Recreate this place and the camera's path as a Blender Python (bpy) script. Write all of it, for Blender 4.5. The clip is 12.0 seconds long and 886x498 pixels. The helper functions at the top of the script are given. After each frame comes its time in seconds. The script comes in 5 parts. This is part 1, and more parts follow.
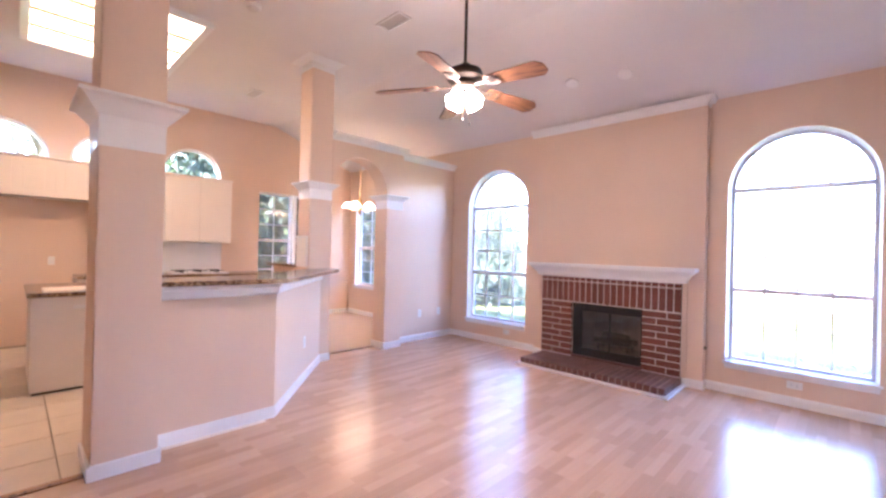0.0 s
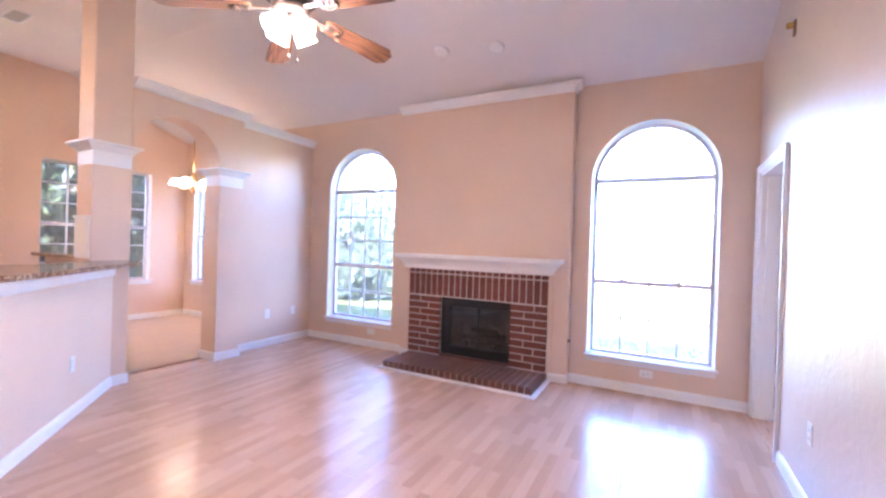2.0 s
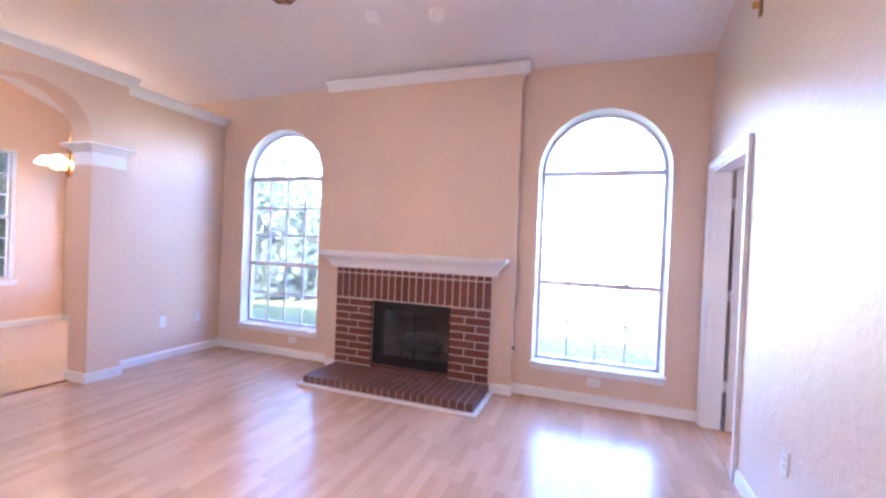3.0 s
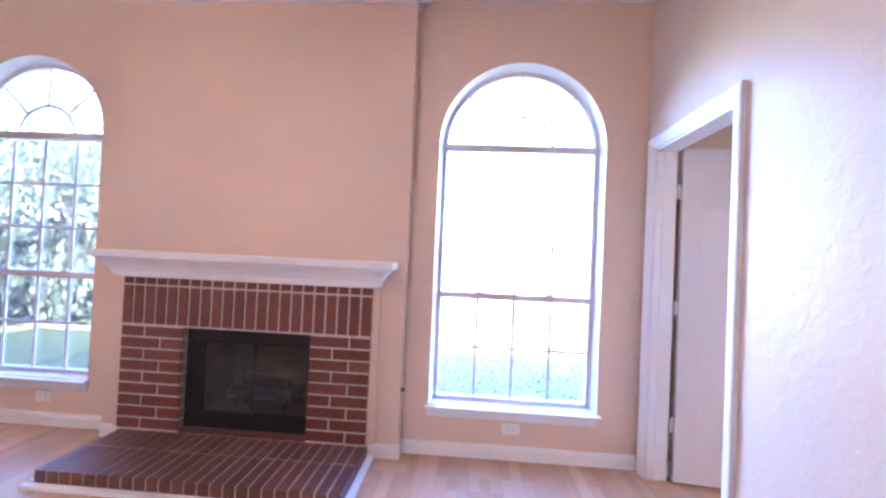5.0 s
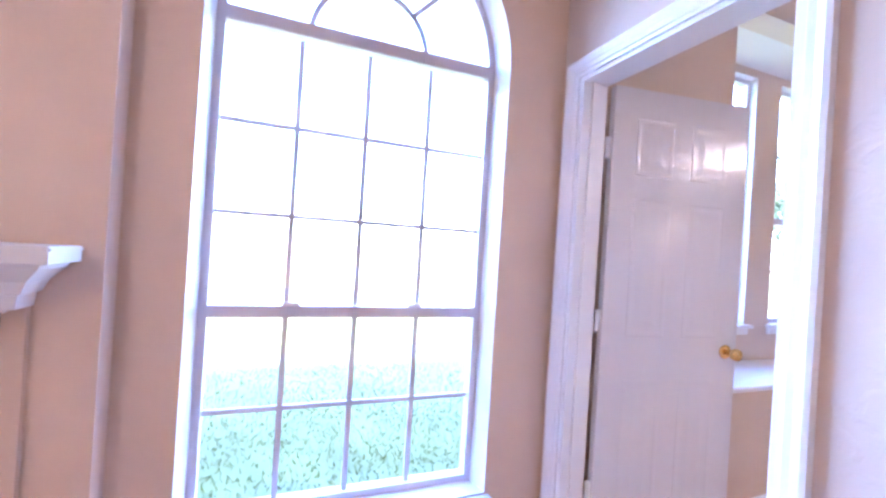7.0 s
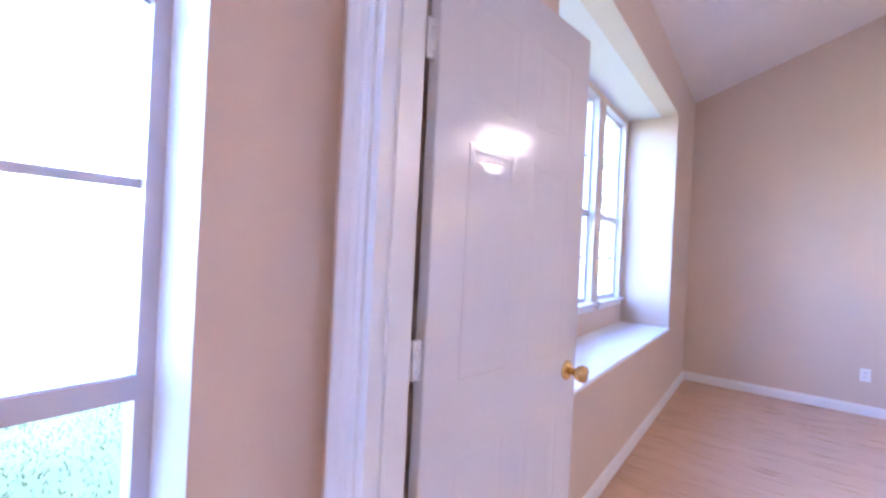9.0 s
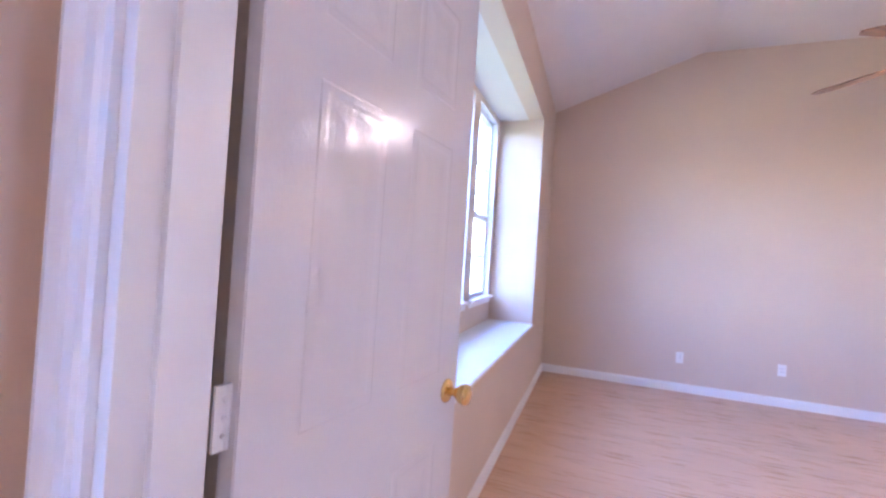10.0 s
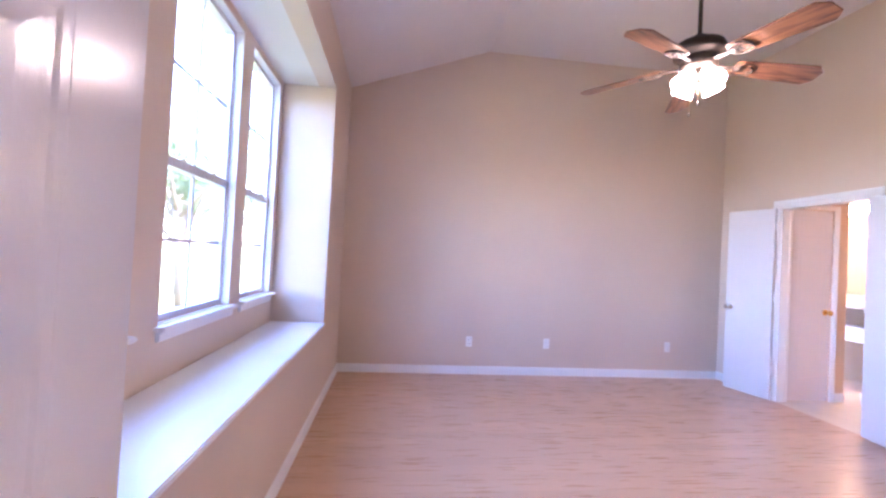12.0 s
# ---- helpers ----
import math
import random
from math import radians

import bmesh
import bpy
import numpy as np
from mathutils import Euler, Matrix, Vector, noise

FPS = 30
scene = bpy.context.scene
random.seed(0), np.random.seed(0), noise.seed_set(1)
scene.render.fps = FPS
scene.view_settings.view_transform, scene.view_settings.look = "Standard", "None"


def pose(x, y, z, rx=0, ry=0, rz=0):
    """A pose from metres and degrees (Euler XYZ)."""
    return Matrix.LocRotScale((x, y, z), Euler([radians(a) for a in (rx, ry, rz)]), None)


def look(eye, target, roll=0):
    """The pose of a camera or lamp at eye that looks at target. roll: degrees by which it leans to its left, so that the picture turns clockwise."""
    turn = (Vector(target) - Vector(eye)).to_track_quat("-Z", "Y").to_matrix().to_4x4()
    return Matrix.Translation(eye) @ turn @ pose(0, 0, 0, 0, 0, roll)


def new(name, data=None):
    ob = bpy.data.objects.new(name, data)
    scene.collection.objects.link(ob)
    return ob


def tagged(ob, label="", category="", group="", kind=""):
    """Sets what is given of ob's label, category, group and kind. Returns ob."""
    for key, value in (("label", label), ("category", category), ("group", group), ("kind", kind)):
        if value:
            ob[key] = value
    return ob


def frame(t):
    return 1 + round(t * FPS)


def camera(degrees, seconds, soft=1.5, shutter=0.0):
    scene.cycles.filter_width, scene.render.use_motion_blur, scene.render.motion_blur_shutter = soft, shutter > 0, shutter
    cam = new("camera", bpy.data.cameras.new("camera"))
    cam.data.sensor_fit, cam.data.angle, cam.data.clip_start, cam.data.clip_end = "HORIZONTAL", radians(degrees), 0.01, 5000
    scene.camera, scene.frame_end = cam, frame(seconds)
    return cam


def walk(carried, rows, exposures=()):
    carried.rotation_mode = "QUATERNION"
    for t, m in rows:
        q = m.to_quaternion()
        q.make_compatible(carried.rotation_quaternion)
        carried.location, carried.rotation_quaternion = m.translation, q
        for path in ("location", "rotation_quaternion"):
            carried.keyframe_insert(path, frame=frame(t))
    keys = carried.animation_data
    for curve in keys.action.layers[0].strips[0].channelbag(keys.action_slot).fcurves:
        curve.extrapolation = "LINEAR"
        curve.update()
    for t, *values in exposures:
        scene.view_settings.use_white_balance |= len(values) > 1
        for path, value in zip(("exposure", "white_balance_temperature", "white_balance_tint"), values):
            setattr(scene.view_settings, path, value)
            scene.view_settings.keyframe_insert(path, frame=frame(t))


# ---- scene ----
cam = camera(93.7, 12.0, soft=2.6)
PATH = [
    (0, (-0.508, -5.126, 1.383), (-1.896, -3.686, 1.392), 1.4),
    (0.5, (-0.516, -4.968, 1.373), (-1.809, -3.442, 1.376), 1.3),
    (1, (-0.546, -4.796, 1.372), (-1.737, -3.19, 1.362), 1.5),
    (1.5, (-0.622, -4.629, 1.356), (-1.686, -2.936, 1.346), 1.7),
    (2, (-0.724, -4.438, 1.352), (-1.656, -2.668, 1.342), 1.9),
    (2.5, (-0.791, -4.195, 1.373), (-1.604, -2.368, 1.353), 2.1),
    (3, (-0.887, -3.941, 1.369), (-1.56, -2.058, 1.349), 2.4),
    (5, (-1.142, -2.781, 1.314), (-1.269, -0.785, 1.351), 2.6),
    (5.5, (-1.08, -2.441, 1.327), (-1.112, -0.441, 1.36), 2.5),
    (6, (-1.06, -2.108, 1.310), (-0.930, -0.113, 1.355), 2.4),
    (6.5, (-1.105, -1.815, 1.298), (-0.707, 0.145, 1.346), 2.5),
    (6.7, (-1.105, -1.69, 1.305), (-0.568, 0.236, 1.336), 2.9),
    (8.3, (-0.82, -0.922, 1.317), (0.485, 0.594, 1.302), 4.1),
    (8.5, (-0.718, -0.888, 1.314), (0.665, 0.557, 1.309), 3.4),
    (9, (-0.562, -0.738, 1.311), (1.017, 0.490, 1.315), 2.8),
    (9.5, (-0.423, -0.636, 1.306), (1.34, 0.308, 1.323), 3.3),
    (10, (-0.292, -0.595, 1.301), (1.583, 0.098, 1.329), 3.6),
    (10.5, (-0.15, -0.606, 1.321), (1.786, -0.104, 1.349), 3.9),
    (11, (0.007, -0.614, 1.321), (1.987, -0.335, 1.352), 3.7),
    (11.5, (0.141, -0.607, 1.303), (2.14, -0.592, 1.344), 3.3),
    (12, (0.198, -0.61, 1.302), (2.184, -0.84, 1.336), 3.0),
]
walk(cam, [(t, look(eye, target, roll)) for t, eye, target, roll in PATH], [(0, 5.79, 5270, 29), (2, 5.84, 5050, 29), (5, 5.80, 4950, 31), (9, 5.76, 4850, 32), (11, 5.62, 5100, 34), (12, 5.58, 5150, 36)])

# ---------------- world and lights ----------------
world = bpy.data.worlds.new("sky")
scene.world = world
world.use_nodes = True
wn = world.node_tree.nodes
sky = wn.new("ShaderNodeTexSky")
sky.sky_type = "NISHITA"
sky.sun_disc = False
sky.sun_elevation = radians(40)
sky.sun_rotation = radians(180)
wn["Background"].inputs[1].default_value = 0.12
world.node_tree.links.new(sky.outputs[0], wn["Background"].inputs[0])
sun_data = bpy.data.lights.new("sun", "SUN")
sun_data.energy, sun_data.angle, sun_data.color = 3.0, radians(3), (1.0, 0.94, 0.84)
sun = new("sun", sun_data)
sun.matrix_world = look((0, 0, 20), (-1.0, 18.8, 20 - 15.8))

# ---------------- materials ----------------
def mat(name, color, rough=0.5, var=0.06, scale=3.0, bump=0.0, bump_scale=60.0, metal=0.0, coat=0.0, emit=None, emit_power=0.0, alpha=None, rough_var=0.0, random_tint=0.0):
    m = bpy.data.materials.new(name)
    m.use_nodes = True
    nt = m.node_tree
    n, l = nt.nodes, nt.links
    b = n["Principled BSDF"]
    b.inputs["Roughness"].default_value = rough
    b.inputs["Metallic"].default_value = metal
    b.inputs["Coat Weight"].default_value = coat
    tc = n.new("ShaderNodeTexCoord")
    nz = n.new("ShaderNodeTexNoise")
    nz.inputs["Scale"].default_value = scale
    nz.inputs["Detail"].default_value = 6
    l.new(tc.outputs["Object"], nz.inputs["Vector"])
    fine = n.new("ShaderNodeTexNoise")
    fine.inputs["Scale"].default_value = bump_scale
    fine.inputs["Detail"].default_value = 4
    l.new(tc.outputs["Object"], fine.inputs["Vector"])
    ramp = n.new("ShaderNodeMapRange")
    ramp.inputs[3].default_value, ramp.inputs[4].default_value = 1 - var * 2, 1 + var * 2
    l.new(nz.outputs[0], ramp.inputs[0])
    mul = n.new("ShaderNodeMixRGB")
    mul.blend_type = "MULTIPLY"
    mul.inputs[0].default_value = 1
    mul.inputs[1].default_value = (*color, 1)
    l.new(ramp.outputs[0], mul.inputs[2])
    out = mul.outputs[0]
    if random_tint:
        oi = n.new("ShaderNodeObjectInfo")
        r2 = n.new("ShaderNodeMapRange")
        r2.inputs[3].default_value, r2.inputs[4].default_value = 1 - random_tint, 1 + random_tint
        l.new(oi.outputs["Random"], r2.inputs[0])
        m2 = n.new("ShaderNodeMixRGB")
        m2.blend_type = "MULTIPLY"
        m2.inputs[0].default_value = 1
        l.new(out, m2.inputs[1])
        l.new(r2.outputs[0], m2.inputs[2])
        out = m2.outputs[0]
    l.new(out, b.inputs["Base Color"])
    if rough_var:
        r3 = n.new("ShaderNodeMapRange")
        r3.inputs[3].default_value, r3.inputs[4].default_value = rough - rough_var, rough + rough_var
        l.new(nz.outputs[0], r3.inputs[0])
        l.new(r3.outputs[0], b.inputs["Roughness"])
    if bump:
        bp = n.new("ShaderNodeBump")
        bp.inputs["Strength"].default_value = bump
        bp.inputs["Distance"].default_value = 0.004
        l.new(fine.outputs[0], bp.inputs["Height"])
        l.new(bp.outputs[0], b.inputs["Normal"])
    if emit:
        b.inputs["Emission Color"].default_value = (*emit, 1)
        b.inputs["Emission Strength"].default_value = emit_power
    return m


def wood_floor(name, light, dark, stave_w, stave_l, rough, random_tint=0.1):
    """Laminate with staves along y and fine grain."""
    m = mat(name, light, rough)
    nt = m.node_tree
    n, l = nt.nodes, nt.links
    b = n["Principled BSDF"]
    geo = n.new("ShaderNodeNewGeometry")
    mp = n.new("ShaderNodeMapping")
    mp.inputs["Rotation"].default_value = (0, 0, radians(90))
    l.new(geo.outputs["Position"], mp.inputs[0])
    br = n.new("ShaderNodeTexBrick")
    br.inputs["Color1"].default_value = (0, 0, 0, 1)
    br.inputs["Color2"].default_value = (1, 1, 1, 1)
    br.inputs["Mortar"].default_value = (0.3, 0.3, 0.3, 1)
    br.inputs["Scale"].default_value = 1
    br.inputs["Mortar Size"].default_value = 0.0008
    br.inputs["Brick Width"].default_value = stave_l
    br.inputs["Row Height"].default_value = stave_w
    br.offset, br.offset_frequency = 0.37, 2
    l.new(mp.outputs[0], br.inputs[0])
    mp2 = n.new("ShaderNodeMapping")
    mp2.inputs["Scale"].default_value = (45, 2.2, 1)
    l.new(geo.outputs["Position"], mp2.inputs[0])
    gr = n.new("ShaderNodeTexNoise")
    gr.inputs["Scale"].default_value = 1.4
    gr.inputs["Detail"].default_value = 7
    l.new(mp2.outputs[0], gr.inputs[0])
    oi = n.new("ShaderNodeObjectInfo")
    add = n.new("ShaderNodeMath")
    add.operation = "MULTIPLY_ADD"
    add.inputs[1].default_value = 0.62
    l.new(br.outputs[0], add.inputs[0])
    sc = n.new("ShaderNodeMath")
    sc.operation = "MULTIPLY"
    sc.inputs[1].default_value = 0.45
    l.new(gr.outputs[0], sc.inputs[0])
    l.new(sc.outputs[0], add.inputs[2])
    mix = n.new("ShaderNodeMixRGB")
    mix.inputs[1].default_value = (*light, 1)
    mix.inputs[2].default_value = (*dark, 1)
    l.new(add.outputs[0], mix.inputs[0])
    r2 = n.new("ShaderNodeMapRange")
    r2.inputs[3].default_value, r2.inputs[4].default_value = 1 - random_tint, 1 + random_tint
    l.new(oi.outputs["Random"], r2.inputs[0])
    m2 = n.new("ShaderNodeMixRGB")
    m2.blend_type = "MULTIPLY"
    m2.inputs[0].default_value = 1
    l.new(mix.outputs[0], m2.inputs[1])
    l.new(r2.outputs[0], m2.inputs[2])
    l.new(m2.outputs[0], b.inputs["Base Color"])
    r3 = n.new("ShaderNodeMapRange")
    r3.inputs[3].default_value, r3.inputs[4].default_value = rough - 0.02, rough + 0.04
    l.new(gr.outputs[0], r3.inputs[0])
    l.new(r3.outputs[0], b.inputs["Roughness"])
    bp = n.new("ShaderNodeBump")
    bp.inputs["Strength"].default_value = 0.05
    bp.inputs["Distance"].default_value = 0.001
    l.new(gr.outputs[0], bp.inputs["Height"])
    l.new(bp.outputs[0], b.inputs["Normal"])
    return m


def knockdown(name, color, rough, strength):
    """Painted drywall with a trowelled knock-down texture."""
    m = mat(name, color, rough, var=0.03, scale=1.5)
    nt = m.node_tree
    n, l = nt.nodes, nt.links
    geo = n.new("ShaderNodeNewGeometry")
    a = n.new("ShaderNodeTexNoise")
    a.inputs["Scale"].default_value = 14
    a.inputs["Detail"].default_value = 5
    a.inputs["Distortion"].default_value = 0.8
    l.new(geo.outputs["Position"], a.inputs[0])
    r = n.new("ShaderNodeValToRGB")
    r.color_ramp.elements[0].position, r.color_ramp.elements[1].position = 0.46, 0.56
    a2 = n.new("ShaderNodeTexNoise")
    a2.inputs["Scale"].default_value = 3.5
    a2.inputs["Detail"].default_value = 7
    a2.inputs["Distortion"].default_value = 1.6
    l.new(geo.outputs["Position"], a2.inputs[0])
    mean = n.new("ShaderNodeMixRGB")
    mean.inputs[0].default_value = 0.45
    l.new(a.outputs[0], mean.inputs[1])
    l.new(a2.outputs[0], mean.inputs[2])
    l.new(mean.outputs[0], r.inputs[0])
    bp = n.new("ShaderNodeBump")
    bp.inputs["Strength"].default_value = strength
    bp.inputs["Distance"].default_value = 0.003
    l.new(r.outputs[0], bp.inputs["Height"])
    l.new(bp.outputs[0], n["Principled BSDF"].inputs["Normal"])
    return m


def brushed(name, color, rough):
    """Gloss paint laid on with upright brush marks."""
    m = mat(name, color, rough, var=0.02)
    n, l = m.node_tree.nodes, m.node_tree.links
    tc = n.new("ShaderNodeTexCoord")
    heights = []
    for sx, sz, k in ((190, 70, 0.5), (38, 24, 1.0)):
        mp = n.new("ShaderNodeMapping")
        mp.inputs["Scale"].default_value = (sx, sx, sz)
        nz = n.new("ShaderNodeTexNoise")
        nz.inputs["Scale"].default_value = 1.0
        nz.inputs["Detail"].default_value = 3
        l.new(tc.outputs["Object"], mp.inputs[0])
        l.new(mp.outputs[0], nz.inputs["Vector"])
        ml = n.new("ShaderNodeMath")
        ml.operation = "MULTIPLY"
        ml.inputs[1].default_value = k
        l.new(nz.outputs[0], ml.inputs[0])
        heights.append(ml)
    ad = n.new("ShaderNodeMath")
    l.new(heights[0].outputs[0], ad.inputs[0])
    l.new(heights[1].outputs[0], ad.inputs[1])
    bp = n.new("ShaderNodeBump")
    bp.inputs["Strength"].default_value = 0.3
    bp.inputs["Distance"].default_value = 0.002
    l.new(ad.outputs[0], bp.inputs["Height"])
    l.new(bp.outputs[0], n["Principled BSDF"].inputs["Normal"])
    return m


def grained(name, light, dark, rough):
    """Veneer with dark streaks along its own x."""
    m = mat(name, light, rough)
    n, l = m.node_tree.nodes, m.node_tree.links
    tc, mp, nz, r = n.new("ShaderNodeTexCoord"), n.new("ShaderNodeMapping"), n.new("ShaderNodeTexNoise"), n.new("ShaderNodeValToRGB")
    mp.inputs["Scale"].default_value = (5, 55, 20)
    nz.inputs["Scale"].default_value, nz.inputs["Detail"].default_value, nz.inputs["Distortion"].default_value = 1.0, 5, 0.6
    e = r.color_ramp.elements
    e[0].position, e[0].color = 0.36, (*dark, 1)
    e[1].position, e[1].color = 0.56, (*light, 1)
    l.new(tc.outputs["Object"], mp.inputs[0])
    l.new(mp.outputs[0], nz.inputs["Vector"])
    l.new(nz.outputs[0], r.inputs[0])
    l.new(r.outputs[0], n["Principled BSDF"].inputs["Base Color"])
    return m


def leafy(name, color):
    """Leaves that let half of the light through."""
    m = mat(name, color, 0.6, var=0.3, scale=4, random_tint=0.2)
    n, l = m.node_tree.nodes, m.node_tree.links
    tr, mx = n.new("ShaderNodeBsdfTranslucent"), n.new("ShaderNodeMixShader")
    tr.inputs[0].default_value = (color[0] * 1.5, color[1] * 1.6, color[2], 1)
    mx.inputs[0].default_value = 0.5
    l.new(n["Principled BSDF"].outputs[0], mx.inputs[1])
    l.new(tr.outputs[0], mx.inputs[2])
    l.new(mx.outputs[0], n["Material Output"].inputs[0])
    return m


def glass_mat(name):
    m = bpy.data.materials.new(name)
    m.use_nodes = True
    n, l = m.node_tree.nodes, m.node_tree.links
    n.remove(n["Principled BSDF"])
    t, g, mx = n.new("ShaderNodeBsdfTransparent"), n.new("ShaderNodeBsdfGlossy"), n.new("ShaderNodeMixShader")
    lw, pw, ma = n.new("ShaderNodeLayerWeight"), n.new("ShaderNodeMath"), n.new("ShaderNodeMath")
    pw.operation, ma.operation = "POWER", "MULTIPLY_ADD"
    pw.inputs[1].default_value, ma.inputs[1].default_value, ma.inputs[2].default_value = 5, 0.6, 0.03
    l.new(lw.outputs["Facing"], pw.inputs[0])
    l.new(pw.outputs[0], ma.inputs[0])
    g.inputs["Roughness"].default_value = 0.02
    t.inputs[0].default_value = (0.96, 0.98, 0.98, 1)
    l.new(ma.outputs[0], mx.inputs[0])
    l.new(t.outputs[0], mx.inputs[1])
    l.new(g.outputs[0], mx.inputs[2])
    l.new(mx.outputs[0], n["Material Output"].inputs[0])
    return m


def haze_screen_mat(name):
    """Added haze screen, part open, part grey: pales the view and cuts daylight."""
    m = bpy.data.materials.new(name)
    m.use_nodes = True
    n, l = m.node_tree.nodes, m.node_tree.links
    n.remove(n["Principled BSDF"])
    t, d, mx = n.new("ShaderNodeBsdfTransparent"), n.new("ShaderNodeBsdfDiffuse"), n.new("ShaderNodeMixShader")
    d.inputs[0].default_value = (0.30, 0.32, 0.34, 1)
    tc, nz, mr = n.new("ShaderNodeTexCoord"), n.new("ShaderNodeTexNoise"), n.new("ShaderNodeMapRange")
    nz.inputs["Scale"].default_value = 2.5
    mr.inputs[3].default_value, mr.inputs[4].default_value = 0.30, 0.42
    l.new(tc.outputs["Object"], nz.inputs["Vector"])
    l.new(nz.outputs[0], mr.inputs[0])
    l.new(mr.outputs[0], mx.inputs[0])
    l.new(t.outputs[0], mx.inputs[1])
    l.new(d.outputs[0], mx.inputs[2])
    l.new(mx.outputs[0], n["Material Output"].inputs[0])
    return m


def granite_mat():
    m = mat("brown_granite", (0.2, 0.13, 0.08), 0.12, var=0.25, scale=30)
    n, l = m.node_tree.nodes, m.node_tree.links
    v = n.new("ShaderNodeTexVoronoi")
    v.inputs["Scale"].default_value = 90
    tc = n.new("ShaderNodeTexCoord")
    l.new(tc.outputs["Object"], v.inputs["Vector"])
    nz = n.new("ShaderNodeTexNoise")
    nz.inputs["Scale"].default_value = 35
    l.new(tc.outputs["Object"], nz.inputs["Vector"])
    r = n.new("ShaderNodeValToRGB")
    e = r.color_ramp.elements
    e[0].position, e[0].color = 0.35, (0.04, 0.025, 0.018, 1)
    e[1].position, e[1].color = 0.65, (0.5, 0.38, 0.26, 1)
    k = e.new(0.5)
    k.color = (0.22, 0.12, 0.07, 1)
    ad = n.new("ShaderNodeMixRGB")
    ad.inputs[0].default_value = 0.4
    l.new(nz.outputs[0], ad.inputs[1])
    l.new(v.outputs["Color"], ad.inputs[2])
    l.new(ad.outputs[0], r.inputs[0])
    l.new(r.outputs[0], n["Principled BSDF"].inputs["Base Color"])
    return m


M_WALL = knockdown("peach_wall_paint", (0.71, 0.545, 0.42), 0.5, 0.12)
# same paint as M_WALL, its colour cooled and dimmed for the window light there
M_WALL_E = knockdown("peach_semigloss_wall_light_toned", (0.64, 0.525, 0.44), 0.40, 0.28)
M_BED = knockdown("tan_wall_paint", (0.64, 0.52, 0.415), 0.5, 0.1)
M_CEIL = knockdown("white_ceiling_paint", (0.74, 0.70, 0.68), 0.75, 0.1)
M_TRIM = mat("white_trim_paint", (0.81, 0.80, 0.80), 0.3, var=0.02, bump=0.04, bump_scale=25)
M_DOOR = brushed("white_gloss_door_paint", (0.69, 0.66, 0.665), 0.17)
M_CAB = mat("white_cabinet_paint", (0.80, 0.74, 0.68), 0.35, var=0.02, bump=0.03)
M_FLOOR = wood_floor("maple_laminate", (0.64, 0.43, 0.29), (0.46, 0.29, 0.18), 0.064, 0.41, 0.22, 0.05)
M_FLOOR2 = wood_floor("oak_laminate", (0.65, 0.42, 0.27), (0.55, 0.345, 0.21), 0.096, 1.28, 0.27, 0.04)
M_TILE = mat("cream_floor_tile", (0.70, 0.60, 0.48), 0.3, var=0.06, scale=6, bump=0.05, random_tint=0.05)
M_GROUT = mat("tile_grout", (0.42, 0.34, 0.26), 0.9, bump=0.2)
M_CARPET = mat("beige_vinyl", (0.52, 0.41, 0.31), 0.5, var=0.06, scale=5, bump=0.15, bump_scale=200)
M_BRICK = mat("red_brick", (0.155, 0.047, 0.037), 0.72, var=0.22, scale=22, bump=0.5, bump_scale=120, random_tint=0.16)
M_MORTAR2 = mat("stained_mortar", (0.44, 0.34, 0.28), 0.9, var=0.2, scale=9, bump=0.4, bump_scale=180)
M_BRICK2 = mat("hearth_brick", (0.125, 0.047, 0.038), 0.42, var=0.22, scale=22, bump=0.4, bump_scale=120, random_tint=0.18)
M_MORTAR = mat("pale_mortar", (0.62, 0.54, 0.47), 0.95, var=0.1, scale=30, bump=0.6, bump_scale=180)
M_BLACK = mat("black_steel", (0.004, 0.004, 0.005), 0.65, var=0.2, bump=0.05)
M_SOOT = mat("sooty_firebrick", (0.12, 0.094, 0.082), 0.9, var=0.3, scale=9, bump=0.4)
M_LOG = mat("charred_log", (0.02, 0.017, 0.015), 0.9, var=0.4, scale=14, bump=0.8, bump_scale=40)
M_ALU = mat("grey_aluminium_frame", (0.62, 0.59, 0.64), 0.4, var=0.05)
M_GLASS = glass_mat("window_glass")
M_HAZE_SCREEN = haze_screen_mat("haze_screen")
M_GRANITE = granite_mat()
M_BRASS = mat("polished_brass", (0.75, 0.52, 0.2), 0.18, var=0.06, metal=1.0)
M_STEEL = mat("nickel", (0.6, 0.58, 0.55), 0.25, var=0.05, metal=1.0)
M_BRONZE = mat("dark_bronze", (0.04, 0.028, 0.02), 0.5, var=0.2, metal=0.3)
M_BLADE = grained("walnut_blade", (0.27, 0.125, 0.06), (0.075, 0.03, 0.016), 0.35)
M_PLASTIC = mat("white_plastic", (0.82, 0.80, 0.78), 0.35, var=0.01)
M_DARK = mat("dark_slot", (0.05, 0.045, 0.045), 0.6)
M_SHADE = mat("frosted_glass_shade", (0.9, 0.85, 0.78), 0.4, var=0.01, emit=(1.0, 0.78, 0.53), emit_power=3.6)
M_SHADE_BED = mat("frosted_glass_shade_bedroom", (0.9, 0.85, 0.78), 0.4, var=0.01, emit=(1.0, 0.76, 0.50), emit_power=2.3)
M_SHADE2 = mat("amber_glass_shade", (0.9, 0.82, 0.7), 0.4, var=0.01, emit=(1.0, 0.72, 0.42), emit_power=0.4)
M_GLOBE = mat("white_globe_glass", (0.9, 0.85, 0.78), 0.4, var=0.01, emit=(1.0, 0.72, 0.42), emit_power=5.0)
